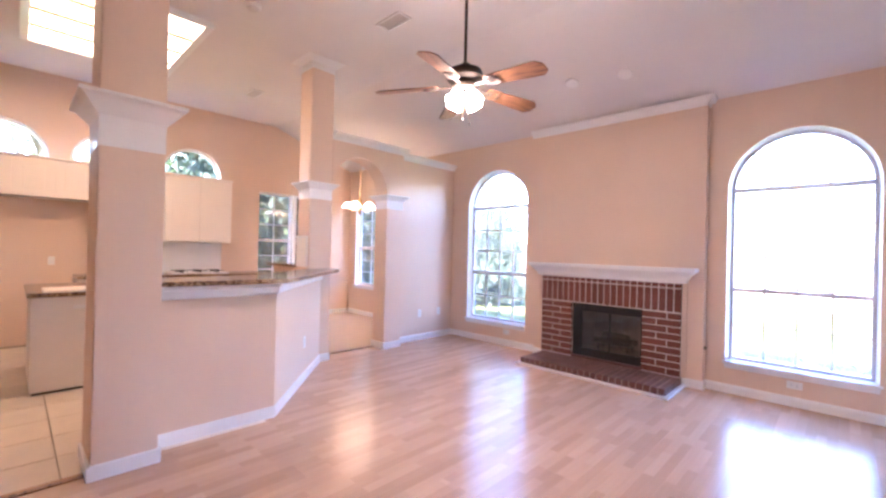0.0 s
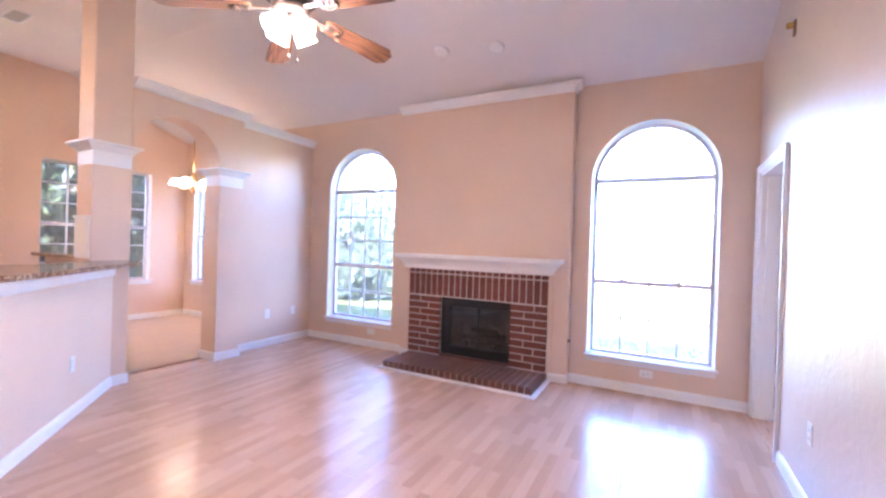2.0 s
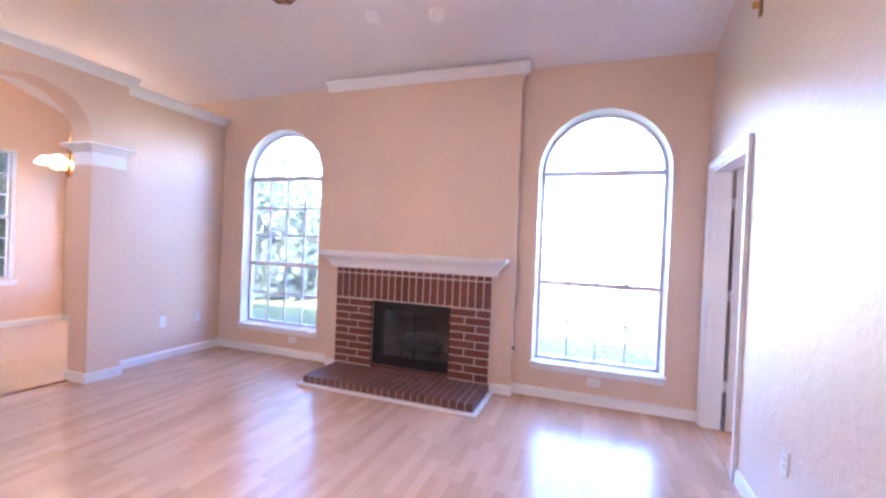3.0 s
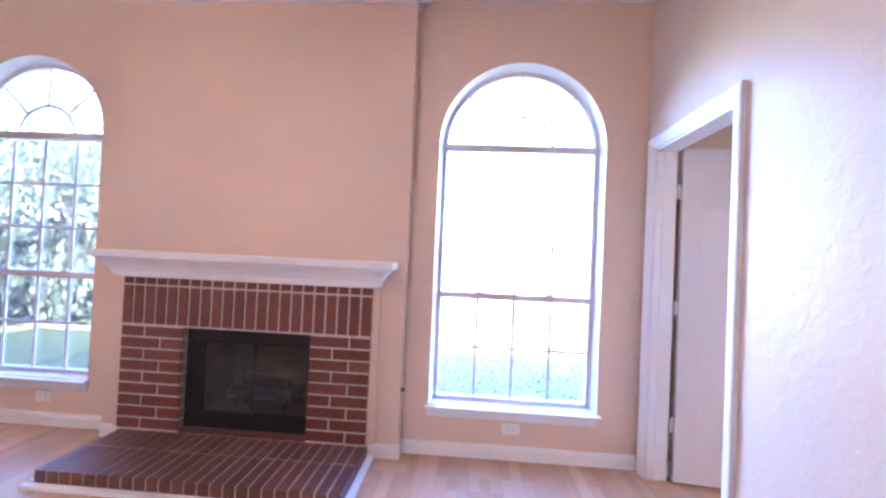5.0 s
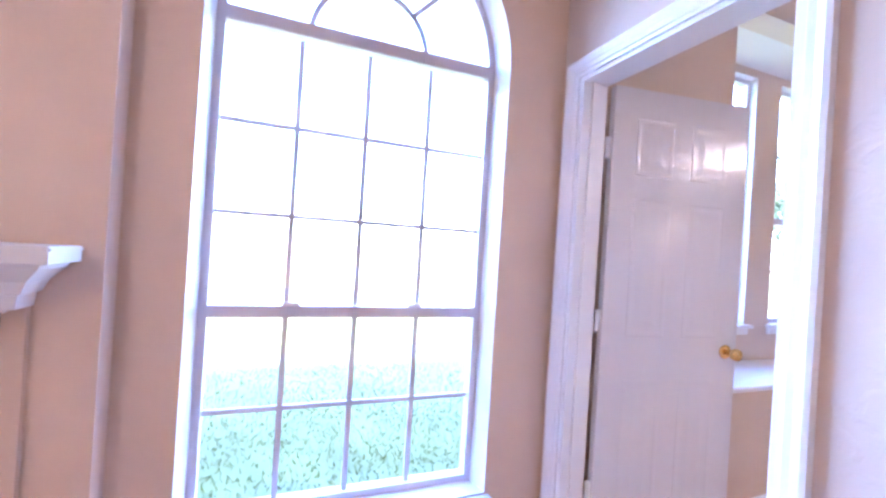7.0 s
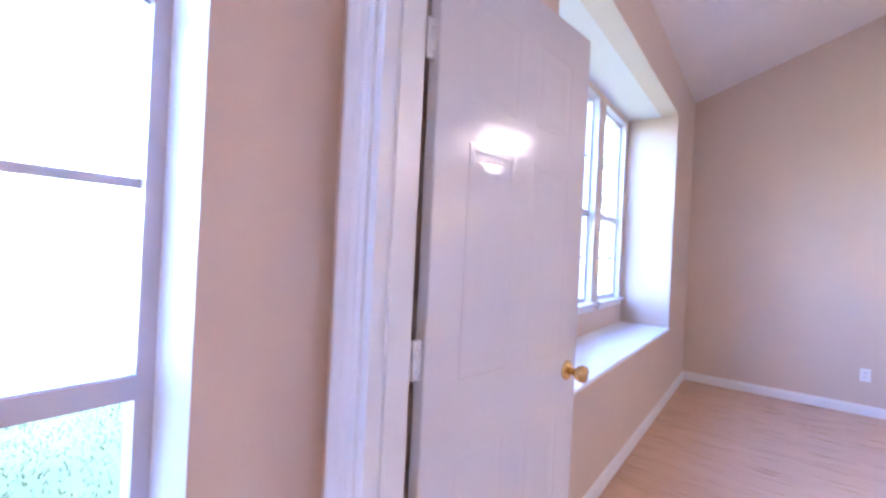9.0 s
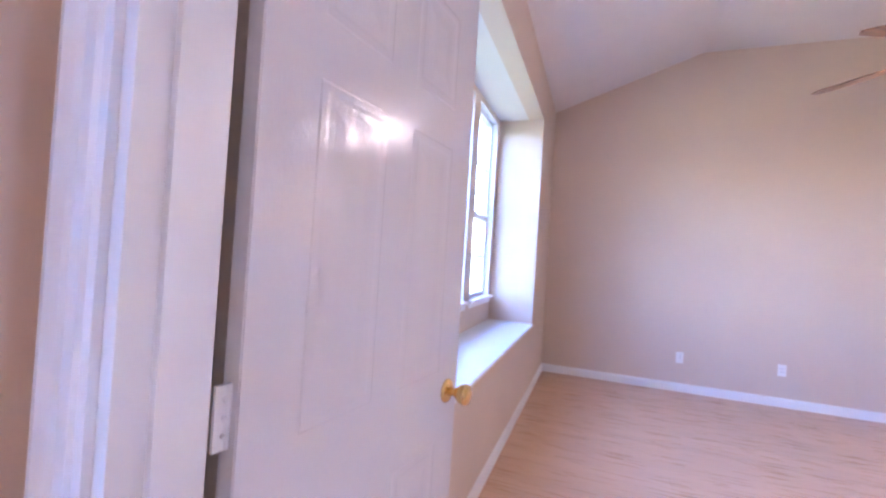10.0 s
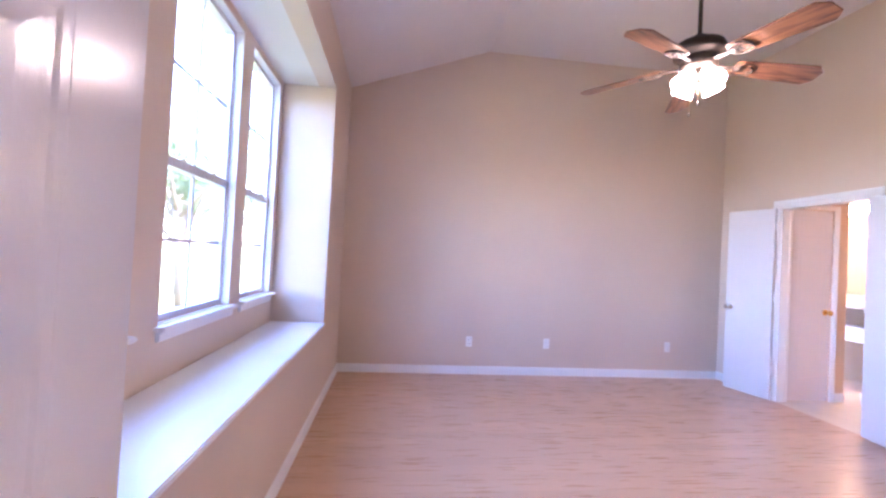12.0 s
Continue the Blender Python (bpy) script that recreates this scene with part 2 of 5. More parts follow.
M_DIFF = mat("light_diffuser", (0.9, 0.88, 0.82), 0.5, var=0.01, emit=(1.0, 0.66, 0.33), emit_power=0.27)
M_VENT = mat("vent_metal", (0.66, 0.62, 0.6), 0.5, var=0.05)
M_GREY = mat("speaker_grille", (0.16, 0.145, 0.14), 0.6, var=0.1, bump=0.4, bump_scale=300)
M_GRASS = mat("lawn", (0.105, 0.115, 0.024), 0.9, var=0.25, scale=2.0, bump=0.3, bump_scale=90)
M_LEAF = leafy("leaves", (0.12, 0.14, 0.095))
M_BARK = mat("bark", (0.16, 0.12, 0.09), 0.9, var=0.3, bump=0.8)
M_FENCE = mat("weathered_cedar", (0.35, 0.27, 0.20), 0.85, var=0.2, scale=8, bump=0.4)
M_MIRROR = mat("mirror_silver", (0.9, 0.9, 0.9), 0.02, var=0.0, metal=1.0)


# ---------------- mesh helpers ----------------
def add_box(bm, x0, y0, z0, x1, y1, z1, bevel=0.0):
    m = Matrix.Translation(((x0 + x1) / 2, (y0 + y1) / 2, (z0 + z1) / 2)) @ Matrix.Diagonal((abs(x1 - x0), abs(y1 - y0), abs(z1 - z0), 1))
    r = bmesh.ops.create_cube(bm, size=1, matrix=m)
    if bevel:
        es = list({e for v in r["verts"] for e in v.link_edges})
        bmesh.ops.bevel(bm, geom=es, offset=bevel, segments=2, affect="EDGES")


def box(x0, y0, z0, x1, y1, z1, bevel=0.0):
    bm = bmesh.new()
    add_box(bm, x0, y0, z0, x1, y1, z1, bevel)
    return bm


def add_lathe(bm, profile, m=None, seg=24):
    """Turn a profile of (radius, height) about z."""
    rings = []
    for r, z in profile:
        rings.append([bm.verts.new((r * math.cos(2 * math.pi * i / seg), r * math.sin(2 * math.pi * i / seg), z)) for i in range(seg)])
    fs = []
    for a, b in zip(rings, rings[1:]):
        for i in range(seg):
            fs.append(bm.faces.new((a[i], a[(i + 1) % seg], b[(i + 1) % seg], b[i])))
    if profile[0][0] > 1e-4:
        fs.append(bm.faces.new(rings[0][::-1]))
    if profile[-1][0] > 1e-4:
        fs.append(bm.faces.new(rings[-1]))
    for f in fs:
        f.smooth = True
    if m is not None:
        bmesh.ops.transform(bm, matrix=m, verts=[v for ring in rings for v in ring])


def lathe(profile, m=None, seg=24):
    bm = bmesh.new()
    add_lathe(bm, profile, m, seg)
    return bm


def add_prism(bm, pts, z0, z1):
    """Extrude a plan polygon from z0 to z1."""
    a = [bm.verts.new((x, y, z0)) for x, y in pts]
    b = [bm.verts.new((x, y, z1)) for x, y in pts]
    bm.faces.new(a[::-1])
    bm.faces.new(b)
    k = len(pts)
    for i in range(k):
        bm.faces.new((a[i], a[(i + 1) % k], b[(i + 1) % k], b[i]))


def add_sweep(bm, section, p, q, out):
    """A straight moulding from p to q: section points are (out, up)."""
    p, q, o = Vector(p), Vector(q), Vector(out).normalized()
    up = Vector((0, 0, 1))
    a = [bm.verts.new(p + o * u + up * v) for u, v in section]
    b = [bm.verts.new(q + o * u + up * v) for u, v in section]
    k = len(section)
    for i in range(k):
        bm.faces.new((a[i], a[(i + 1) % k], b[(i + 1) % k], b[i]))
    bm.faces.new(a)
    bm.faces.new(b[::-1])


def ob_from(name, bm, material, m=None):
    bmesh.ops.remove_doubles(bm, verts=bm.verts, dist=1e-5)
    bmesh.ops.recalc_face_normals(bm, faces=bm.faces)
    me = bpy.data.meshes.new(name)
    bm.to_mesh(me)
    bm.free()
    me.materials.append(material)
    ob = new(name, me)
    if m is not None:
        ob.matrix_world = m
    return ob


def part(name, bm, material, parent, label="", m=None):
    ob = ob_from(name, bm, material)
    ob.parent = parent
    if m is not None:
        ob.matrix_basis = m
    if label:
        ob["label"] = label
    return ob


def thing(name, label, category, m=None, group="", kind=""):
    ob = new(name)
    ob.empty_display_size = 0.1
    if m is not None:
        ob.matrix_world = m
    return tagged(ob, label, category, group, kind)


def structure(name, bm, material, label, category=""):
    return tagged(ob_from(name, bm, material), label, category or "structure", kind="structure")


def arch_pts(s0, s1, zs, n=24):
    r, c = (s1 - s0) / 2, (s0 + s1) / 2
    return [(c - r * math.cos(math.pi * i / n), zs + r * math.sin(math.pi * i / n)) for i in range(n + 1)]


def wall_mesh(axis, face, thick, s0, s1, top, openings, base=0.0, breaks=()):
    """A wall along an axis ('x' or 'y') with one face at `face`, of thickness thick (signed, away from the room).
    top: function of s. openings: (a, b, z0, z1, arched); an arch springs at z1."""
    cuts = {s0, s1, *breaks}
    for a, b, z0, z1, arched in openings:
        cuts |= {p for p, _ in arch_pts(a, b, z1)} if arched else {a, b}
    cuts = sorted(c for c in cuts if s0 - 1e-6 <= c <= s1 + 1e-6)
    bm = bmesh.new()

    def P(s, d, z):
        return bm.verts.new((s, face + d, z) if axis == "x" else (face + d, s, z))

    def quad(*pts):
        bm.faces.new([P(*p) for p in pts])

    def head(o, s):
        a, b, z0, z1, arched = o
        if not arched:
            return z1
        r, c = (b - a) / 2, (a + b) / 2
        return z1 + math.sqrt(max(r * r - (s - c) ** 2, 0))

    def cell(a, b, la, lb, ha, hb, low_open, high_open):
        for d in (0, thick):
            quad((a, d, la), (b, d, lb), (b, d, hb), (a, d, ha))
        quad((a, 0, la), (a, thick, la), (b, thick, lb), (b, 0, lb))
        quad((a, 0, ha), (a, thick, ha), (b, thick, hb), (b, 0, hb))

    for a, b in zip(cuts, cuts[1:]):
        mid = (a + b) / 2
        os = sorted([o for o in openings if o[0] < mid < o[1]], key=lambda o: o[2])
        la = lb = base
        for o in os:
            if o[2] > base + 1e-6:
                cell(a, b, la, lb, o[2], o[2], 0, 0)
            la, lb = head(o, a), head(o, b)
        cell(a, b, la, lb, top(a), top(b), 0, 0)
    for o in openings:
        for s in (o[0], o[1]):
            quad((s, 0, o[2]), (s, thick, o[2]), (s, thick, o[3]), (s, 0, o[3]))
    for s in (s0, s1):
        quad((s, 0, base), (s, thick, base), (s, thick, top(s)), (s, 0, top(s)))
    bmesh.ops.remove_doubles(bm, verts=bm.verts, dist=1e-4)
    return bm


BASEBOARD = [(0, 0), (0.015, 0), (0.015, 0.065), (0.008, 0.085), (0, 0.09)]
CROWN = [(0, 0), (0.012, 0), (0.018, 0.02), (0.05, 0.055), (0.07, 0.07), (0.075, 0.09), (0, 0.09)]


def sweep_structure(name, section, p, q, out, material, label, category):
    bm = bmesh.new()
    add_sweep(bm, section, p, q, out)
    return structure(name, bm, material, label, category)


def baseboard(p, q, out):
    return sweep_structure("baseboard", BASEBOARD, (*p, 0), (*q, 0), (*out, 0), M_TRIM, "white painted wooden baseboard along the wall", "baseboard")


# ---------------- structure: living room, kitchen, nook ----------------
LOW, HIGH, RUN = 3.05, 3.66, 1.70        # wall plate, flat ceiling, length of the slope


def ceil_z(y):
    return LOW + (HIGH - LOW) * min(max(-y / RUN, 0), 1)


XW, YS = -8.30, -8.2
FLARE = 0.017
W1 = (-4.87, -3.80, 0.33, 2.085, True)
W2 = (-1.355, -0.286, 0.33, 2.085, True)
W3 = (-8.06, -7.25, 0.62, 2.28, False)
def wider(o):
    """The opening in the wall round an arched window, with splayed sides."""
    return (o[0] - FLARE, o[1] + FLARE, o[2], o[3], o[4])


structure("wall_north", wall_mesh("x", 0, 0.16, XW - 0.16, 0.06, lambda s: LOW, [W3, wider(W1), (-3.0, -2.14, 0.105, 0.77, False), wider(W2)]), M_WALL, "peach painted textured wall with two tall arched windows", "wall")
KW = (-1.97, -0.57, 0.65, 2.40, False)
KARCH = [(-5.68, -4.80, 2.50, 2.53, True), (-4.59, -3.71, 2.50, 2.53, True), (-3.51, -2.63, 2.50, 2.53, True)]
structure("wall_west", wall_mesh("y", XW, -0.16, YS, 0.0, ceil_z, [KW] + KARCH, breaks=(-RUN,)), M_WALL, "warm peach kitchen wall with half-round windows above the cabinets", "wall")
structure("wall_south", wall_mesh("x", YS, -0.12, XW - 0.16, 0.12, lambda s: HIGH, []), M_WALL, "plain peach painted wall", "wall")
DOOR = (-0.895, -0.11, 0.0, 2.05, False)
# east wall in the light-toned copy of the room's paint
structure("wall_east", wall_mesh("y", 0, 0.06, YS, -0.001, ceil_z, [DOOR], breaks=(-RUN,)), M_WALL_E, "semi-gloss peach textured wall beside the bedroom door", "wall")
bm = bmesh.new()
for pts in (((XW - 0.16, 0.16), (XW - 0.16, -RUN), (0.12, -RUN), (0.12, 0.16)),):
    v = [bm.verts.new((x, y, (LOW - 0.06 if y > 0 else HIGH) + dz)) for dz in (0, 0.1) for x, y in pts]
    bm.faces.new(v[:4]), bm.faces.new(v[4:])
    for i in range(4):
        bm.faces.new((v[i], v[(i + 1) % 4], v[4 + (i + 1) % 4], v[4 + i]))
add_box(bm, XW - 0.16, YS - 0.12, HIGH, 0.12, -RUN, HIGH + 0.1)
structure("ceiling", bm, M_CEIL, "white textured ceiling with a sloped north edge", "ceiling")

# chimney breast
bm = bmesh.new()
add_box(bm, -3.57, -0.10, 0, -3.0, 0.0, LOW + 0.02)
add_box(bm, -2.14, -0.10, 0, -1.55, 0.0, LOW + 0.02)
add_box(bm, -3.0, -0.10, 0, -2.14, 0.0, 0.105)
add_box(bm, -3.0, -0.10, 0.77, -2.14, 0.0, LOW + 0.02)
structure("wall_chimney_breast", bm, M_WALL, "peach chimney breast standing proud above the fireplace", "wall")
sweep_structure("trim_crown_chimney", CROWN, (-3.645, -0.10, LOW - 0.075), (-1.475, -0.10, LOW - 0.075), (0, -1, 0), M_TRIM, "white crown moulding at the top of the chimney breast", "crown moulding")
bm = bmesh.new()
add_sweep(bm, CROWN, (-1.55, -0.16, LOW - 0.075), (-1.55, 0, LOW - 0.075), (1, 0, 0))
structure("trim_crown_return", bm, M_TRIM, "white crown moulding return", "crown moulding")

# arch wall between the living room and the nook
ATOP = 2.735
XA = -5.08
structure("wall_arch", wall_mesh("y", XA, -0.26, -2.39, -1.24, lambda s: ATOP, [(-2.385, -1.525, 0.0, 2.145, True)]), M_WALL, "peach wall with an arched opening into the breakfast nook", "wall")
structure("wall_partition", wall_mesh("y", -5.23, -0.11, -1.24, -0.0005, lambda s: ATOP, []), M_WALL, "peach partition wall that stops below the ceiling", "wall")
sweep_structure("trim_crown_arch", CROWN, (XA, -2.39, ATOP), (XA, -1.18, ATOP), (1, 0, 0), M_TRIM, "white crown moulding on top of the arch wall", "crown moulding")
sweep_structure("trim_crown_partition", CROWN, (-5.23, -1.24, ATOP - 0.02), (-5.23, -0.0, ATOP - 0.02), (1, 0, 0), M_TRIM, "white crown moulding on top of the partition", "crown moulding")
structure("trim_ledge", box(-5.34, -1.24, ATOP, -5.23, 0, ATOP + 0.068), M_TRIM, "white ledge on the partition", "ledge")
structure("trim_ledge_arch", box(-5.34, -2.39, ATOP, XA, -1.24, ATOP + 0.088), M_TRIM, "white ledge on the arch wall", "ledge")


def capital(x0, y0, x1, y1, z0, z1, flare, name="capital"):
    """A square capital that flares outwards in steps."""
    bm = bmesh.new()
    prof = [(0.012, 0.0), (0.022, 0.04), (0.012, 0.08), (0.012, 0.42), (0.03, 0.47), (0.04, 0.6), (0.65, 0.86), (0.8, 0.9), (1.0, 0.93), (1.0, 1.0)]
    rings = []
    for f, h in prof:
        e = f * flare
        z = z0 + (z1 - z0) * h
        rings.append([bm.verts.new((x, y, z)) for x, y in ((x0 - e, y0 - e), (x1 + e, y0 - e), (x1 + e, y1 + e), (x0 - e, y1 + e))])
    for a, b in zip(rings, rings[1:]):
        for i in range(4):
            bm.faces.new((a[i], a[(i + 1) % 4], b[(i + 1) % 4], b[i]))
    bm.faces.new(rings[0]), bm.faces.new(rings[-1])
    return bm


def skirt(x0, y0, x1, y1, h=0.09, e=0.016):
    bm = bmesh.new()
    add_box(bm, x0 - e, y0 - e, 0, x1 + e, y1 + e, h, 0.004)
    return bm


P1 = (-4.02, -4.79, -3.62, -4.46)
C2 = (-5.36, -2.685, -5.08, -2.39)
for name, (x0, y0, x1, y1), c0, c1 in (("column", P1, 1.95, 2.25), ("column", C2, 1.97, 2.17)):
    col = thing(name, "square peach painted column with a white flared capital", "column", group="columns")
    part("shaft", box(x0, y0, 0, x1, y1, HIGH + 0.01, 0.006), M_WALL, col)
    part("capital", capital(x0, y0, x1, y1, c0, c1, 0.10 if c1 > 2.2 else 0.07), M_TRIM, col, "white moulded capital")
    part("plinth", skirt(x0, y0, x1, y1), M_TRIM, col, "white baseboard round the foot")
    part("crown", capital(x0, y0, x1, y1, 3.53, HIGH, 0.09), M_TRIM, col, "white crown at the ceiling")
# pilaster trim of the arch
structure("trim_column_panel", box(-5.35, -2.70, 1.15, -5.09, -2.6855, 1.50, 0.003), M_TRIM, "pale panel against the column above the counter", "panel")
structure("trim_column_cap", box(-5.36, -2.712, 1.50, -5.08, -2.6855, 1.525, 0.004), M_TRIM, "white moulding on top of the column panel", "trim")
bm = capital(-5.34, -1.525, XA, -1.24, 1.95, 2.14, 0.07)
structure("trim_arch_capital", bm, M_TRIM, "white moulded capital on the arch pier", "capital")
structure("baseboard_arch_pier", skirt(-5.34, -1.525, XA, -1.24), M_TRIM, "white baseboard round the arch pier", "baseboard")

# floors
structure("floor_slab", box(XW - 0.16, YS - 0.12, -0.2, 0.0, 0.16, -0.012), M_GROUT, "floor base under the boards", "floor")
structure("floor_nook", box(XW, -2.35, -0.012, -5.33, 0, -0.002), M_CARPET, "beige floor of the breakfast nook", "floor")

# baseboards
baseboard((-5.23, -1.24), (-5.23, 0), (1, 0))
baseboard((-5.23, 0), (-3.57, 0), (0, -1))
baseboard((-1.55, 0), (-0.015, 0), (0, -1))
baseboard((-3.57, -0.10), (-3.44, -0.10), (0, -1))
baseboard((-1.74, -0.10), (-1.535, -0.10), (0, -1))
baseboard((-1.55, -0.10), (-1.55, -0.01), (1, 0))
baseboard((0, -0.975), (0, YS), (-1, 0))
baseboard((XW, -2.6), (XW, 0), (1, 0))
baseboard((XW, 0), (-5.34, 0), (0, -1))
baseboard((XW, YS), (0, YS), (0, 1))

# ---------------- bedroom structure ----------------
BN, BE, BS, BW = -0.05, 4.80, -4.53, 0.12
BRUN, BLOW, BHIGH = 1.51, 3.09, 3.65


def bed_z(y):
    return BLOW + (BHIGH - BLOW) * min(max((BN - y) / BRUN, 0), 1)


BAY = (1.0, 3.77, 0.668, 2.67, False)
structure("wall_bedroom_west", wall_mesh("y", BW, -0.0595, BS, 0.02, lambda s: bed_z(s) + 0.02, [DOOR], breaks=(BN, BN - BRUN)), M_BED, "tan painted bedroom wall with the open doorway", "wall")
structure("wall_bedroom_north", wall_mesh("x", BN, 0.14, BW, BE + 0.12, lambda s: BLOW, [BAY]), M_BED, "tan bedroom wall below and beside the window bay", "wall")
structure("wall_bedroom_east", wall_mesh("y", BE, 0.12, BS - 0.12, BN + 0.001, lambda s: bed_z(s) + 0.002, [], breaks=(BN - BRUN,)), M_BED, "tan painted bedroom wall with three outlets", "wall")
BATH = (3.19, 4.03, 0.0, 1.985, False)
structure("wall_bedroom_south", wall_mesh("x", BS, -0.12, 0.0, BE, lambda s: BHIGH, [BATH]), M_BED, "tan painted bedroom wall with the bathroom doorway", "wall")
bm = bmesh.new()
SL = (BHIGH - BLOW) / BRUN
v = [bm.verts.new(p) for dz in (0, 0.1) for p in ((BW - 0.06, BN + 0.14, BLOW - 0.14 * SL + dz), (BW - 0.06, BN - BRUN, BHIGH + dz), (BE + 0.12, BN - BRUN, BHIGH + dz), (BE + 0.12, BN + 0.14, BLOW - 0.14 * SL + dz))]
bm.faces.new(v[:4]), bm.faces.new(v[4:])
for i in range(4):
    bm.faces.new((v[i], v[(i + 1) % 4], v[4 + (i + 1) % 4], v[4 + i]))
add_box(bm, BW - 0.06, BS - 0.12, BHIGH, BE + 0.12, BN - BRUN, BHIGH + 0.1)
structure("ceiling_bedroom", bm, M_CEIL, "white bedroom ceiling with a sloped edge", "ceiling")
# bay alcove
BB = 0.38
BWIN = [(1.12, 1.86, 0.94, 2.62, False), (2.11, 2.88, 0.94, 2.62, False), (3.05, 3.69, 0.94, 2.62, False)]
structure("wall_bay", wall_mesh("x", BB, 0.14, 0.86, 3.91, lambda s: 2.78, BWIN, base=0.4), M_BED, "bay wall with tall sash windows", "wall")
structure("wall_bay_side_east", box(3.77, 0.09, 0.4, 3.91, BB, 2.78), M_BED, "side wall of the window bay", "wall")
structure("wall_bay_side_west", box(0.86, 0.09, 0.4, 1.0, BB, 2.78), M_BED, "side wall of the window bay", "wall")
structure("ceiling_bay", box(1.0, 0.09, 2.67, 3.77, BB, 2.78), M_CEIL, "white ceiling of the window bay", "ceiling")
structure("window_seat", box(1.0, BN - 0.018, 0.668, 3.77, BB, 0.694, 0.006), M_TRIM, "white painted window seat", "window seat")
baseboard((BW, BN), (BE, BN), (0, -1))
baseboard((BE, BN), (BE, BS), (-1, 0))
baseboard((BW, -0.975), (BW, BS), (1, 0))
baseboard((4.108, BS), (BE, BS), (0, 1))
baseboard((BW, BS), (3.112, BS), (0, 1))
structure("floor_bedroom_slab", box(0.0, BS - 0.2, -0.2, BE + 0.12, 0.45, -0.012), M_GROUT, "floor base under the bedroom boards", "floor")

# ---------------- windows ----------------
def bar_box(bm, axis, face, a, b, z0, z1, d0, d1, bevel=0.0):
    if axis == "x":
        add_box(bm, a, face + d0, z0, b, face + d1, z1, bevel)
    else:
        add_box(bm, face + d0, a, z0, face + d1, b, z1, bevel)


def window(name, axis, face, sgn, o, cols, rows_up, rows_low, rail, label, sill=True, depth=0.10, apron=0.05, screen=False):
    """A metal sash window in the opening o; sgn is the outward sense from the face."""
    a, b, z0, z1, arched = o
    w = thing(name, label, "window", kind="structure")
    d0, d1 = sgn * depth, sgn * (depth + 0.05)
    f = 0.032
    bm = bmesh.new()
    bar_box(bm, axis, face, a, b, z0, z0 + f, d0, d1)
    bar_box(bm, axis, face, a, a + f, z0 + f, z1, d0, d1)
    bar_box(bm, axis, face, b - f, b, z0 + f, z1, d0, d1)
    if not arched:
        bar_box(bm, axis, face, a + f, b - f, z1 - f, z1, d0, d1)
    part("window_frame", bm, M_ALU, w)
    zt = z1 if not arched else z1 - 0.01
    bm = bmesh.new()
    bar_box(bm, axis, face, a + f, b - f, rail - 0.022, rail + 0.022, sgn * (depth - 0.012), d1, 0.003)
    part("meeting_rail", bm, M_ALU, w)
    for k in (0.28, 0.72):
        bm = bmesh.new()
        s = a + (b - a) * k
        bar_box(bm, axis, face, s - 0.03, s + 0.03, rail + 0.022, rail + 0.034, sgn * (depth - 0.01), sgn * (depth + 0.02), 0.003)
        part("sash_lock", bm, M_PLASTIC, w)
    if arched:
        bm = bmesh.new()
        bar_box(bm, axis, face, a + f, b - f, z1 - 0.03, z1 + 0.02, sgn * (depth - 0.008), d1, 0.003)
        part("transom_bar", bm, M_ALU, w)
        # curved frame and sunburst
        bm = bmesh.new()
        c, r = (a + b) / 2, (b - a) / 2
        def ring(r0, r1, e0, e1, n=32):
            for i in range(n):
                t0, t1 = math.pi * i / n, math.pi * (i + 1) / n
                vs = []
                for rr, dd in ((r0, e0), (r1, e0), (r1, e1), (r0, e1)):
                    for tt in (t0, t1):
                        s, z = c - rr * math.cos(tt), z1 + rr * math.sin(tt)
                        vs.append(bm.verts.new((s, face + dd, z) if axis == "x" else (face + dd, s, z)))
                for q in ((0, 1, 3, 2), (2, 3, 5, 4), (4, 5, 7, 6), (6, 7, 1, 0)):
                    bm.faces.new([vs[j] for j in q])
        ring(r - f, r - 0.001, d0, d1)
        part("arch_frame", bm, M_ALU, w)
        bm = bmesh.new()
        ring(r * 0.42 - 0.010, r * 0.42 + 0.010, sgn * (depth + 0.018), sgn * (depth + 0.03))
        part("sunburst_arc", bm, M_ALU, w)
        for ang in (45, 90, 135):
            t = radians(ang)
            m = Matrix.Translation((c, face + sgn * (depth + 0.024), z1) if axis == "x" else (face + sgn * (depth + 0.024), c, z1)) @ (Matrix.Identity(4) if axis == "x" else Matrix.Rotation(radians(90), 4, "Z")) @ Matrix.Rotation(-(t - math.pi / 2), 4, "Y")
            part("sunburst_spoke", box(-0.010, -0.006, r * 0.42, 0.010, 0.006, r - 0.02), M_ALU, w, m=m)
    e0, e1 = sgn * (depth + 0.018), sgn * (depth + 0.03)
    for lo, hi, rows in ((z0 + f, rail - 0.022, rows_low), (rail + 0.022, zt - 0.03, rows_up)):
        for i in range(1, cols):
            s = a + f + (b - a - 2 * f) * i / cols
            bm = bmesh.new()
            bar_box(bm, axis, face, s - 0.010, s + 0.010, lo, hi, e0, e1)
            part("muntin", bm, M_ALU, w)
        for j in range(1, rows):
            z = lo + (hi - lo) * j / rows
            bm = bmesh.new()
            bar_box(bm, axis, face, a + f, b - f, z - 0.009, z + 0.009, e0 + sgn * 0.002, e1 - sgn * 0.002)
            part("muntin", bm, M_ALU, w)
        bm = bmesh.new()
        bar_box(bm, axis, face, a + f - 0.004, b - f + 0.004, lo - 0.004, hi + 0.004, sgn * (depth + 0.022), sgn * (depth + 0.026))
        p = part("pane", bm, M_GLASS, w, "clear window glass")
        p.visible_shadow = False
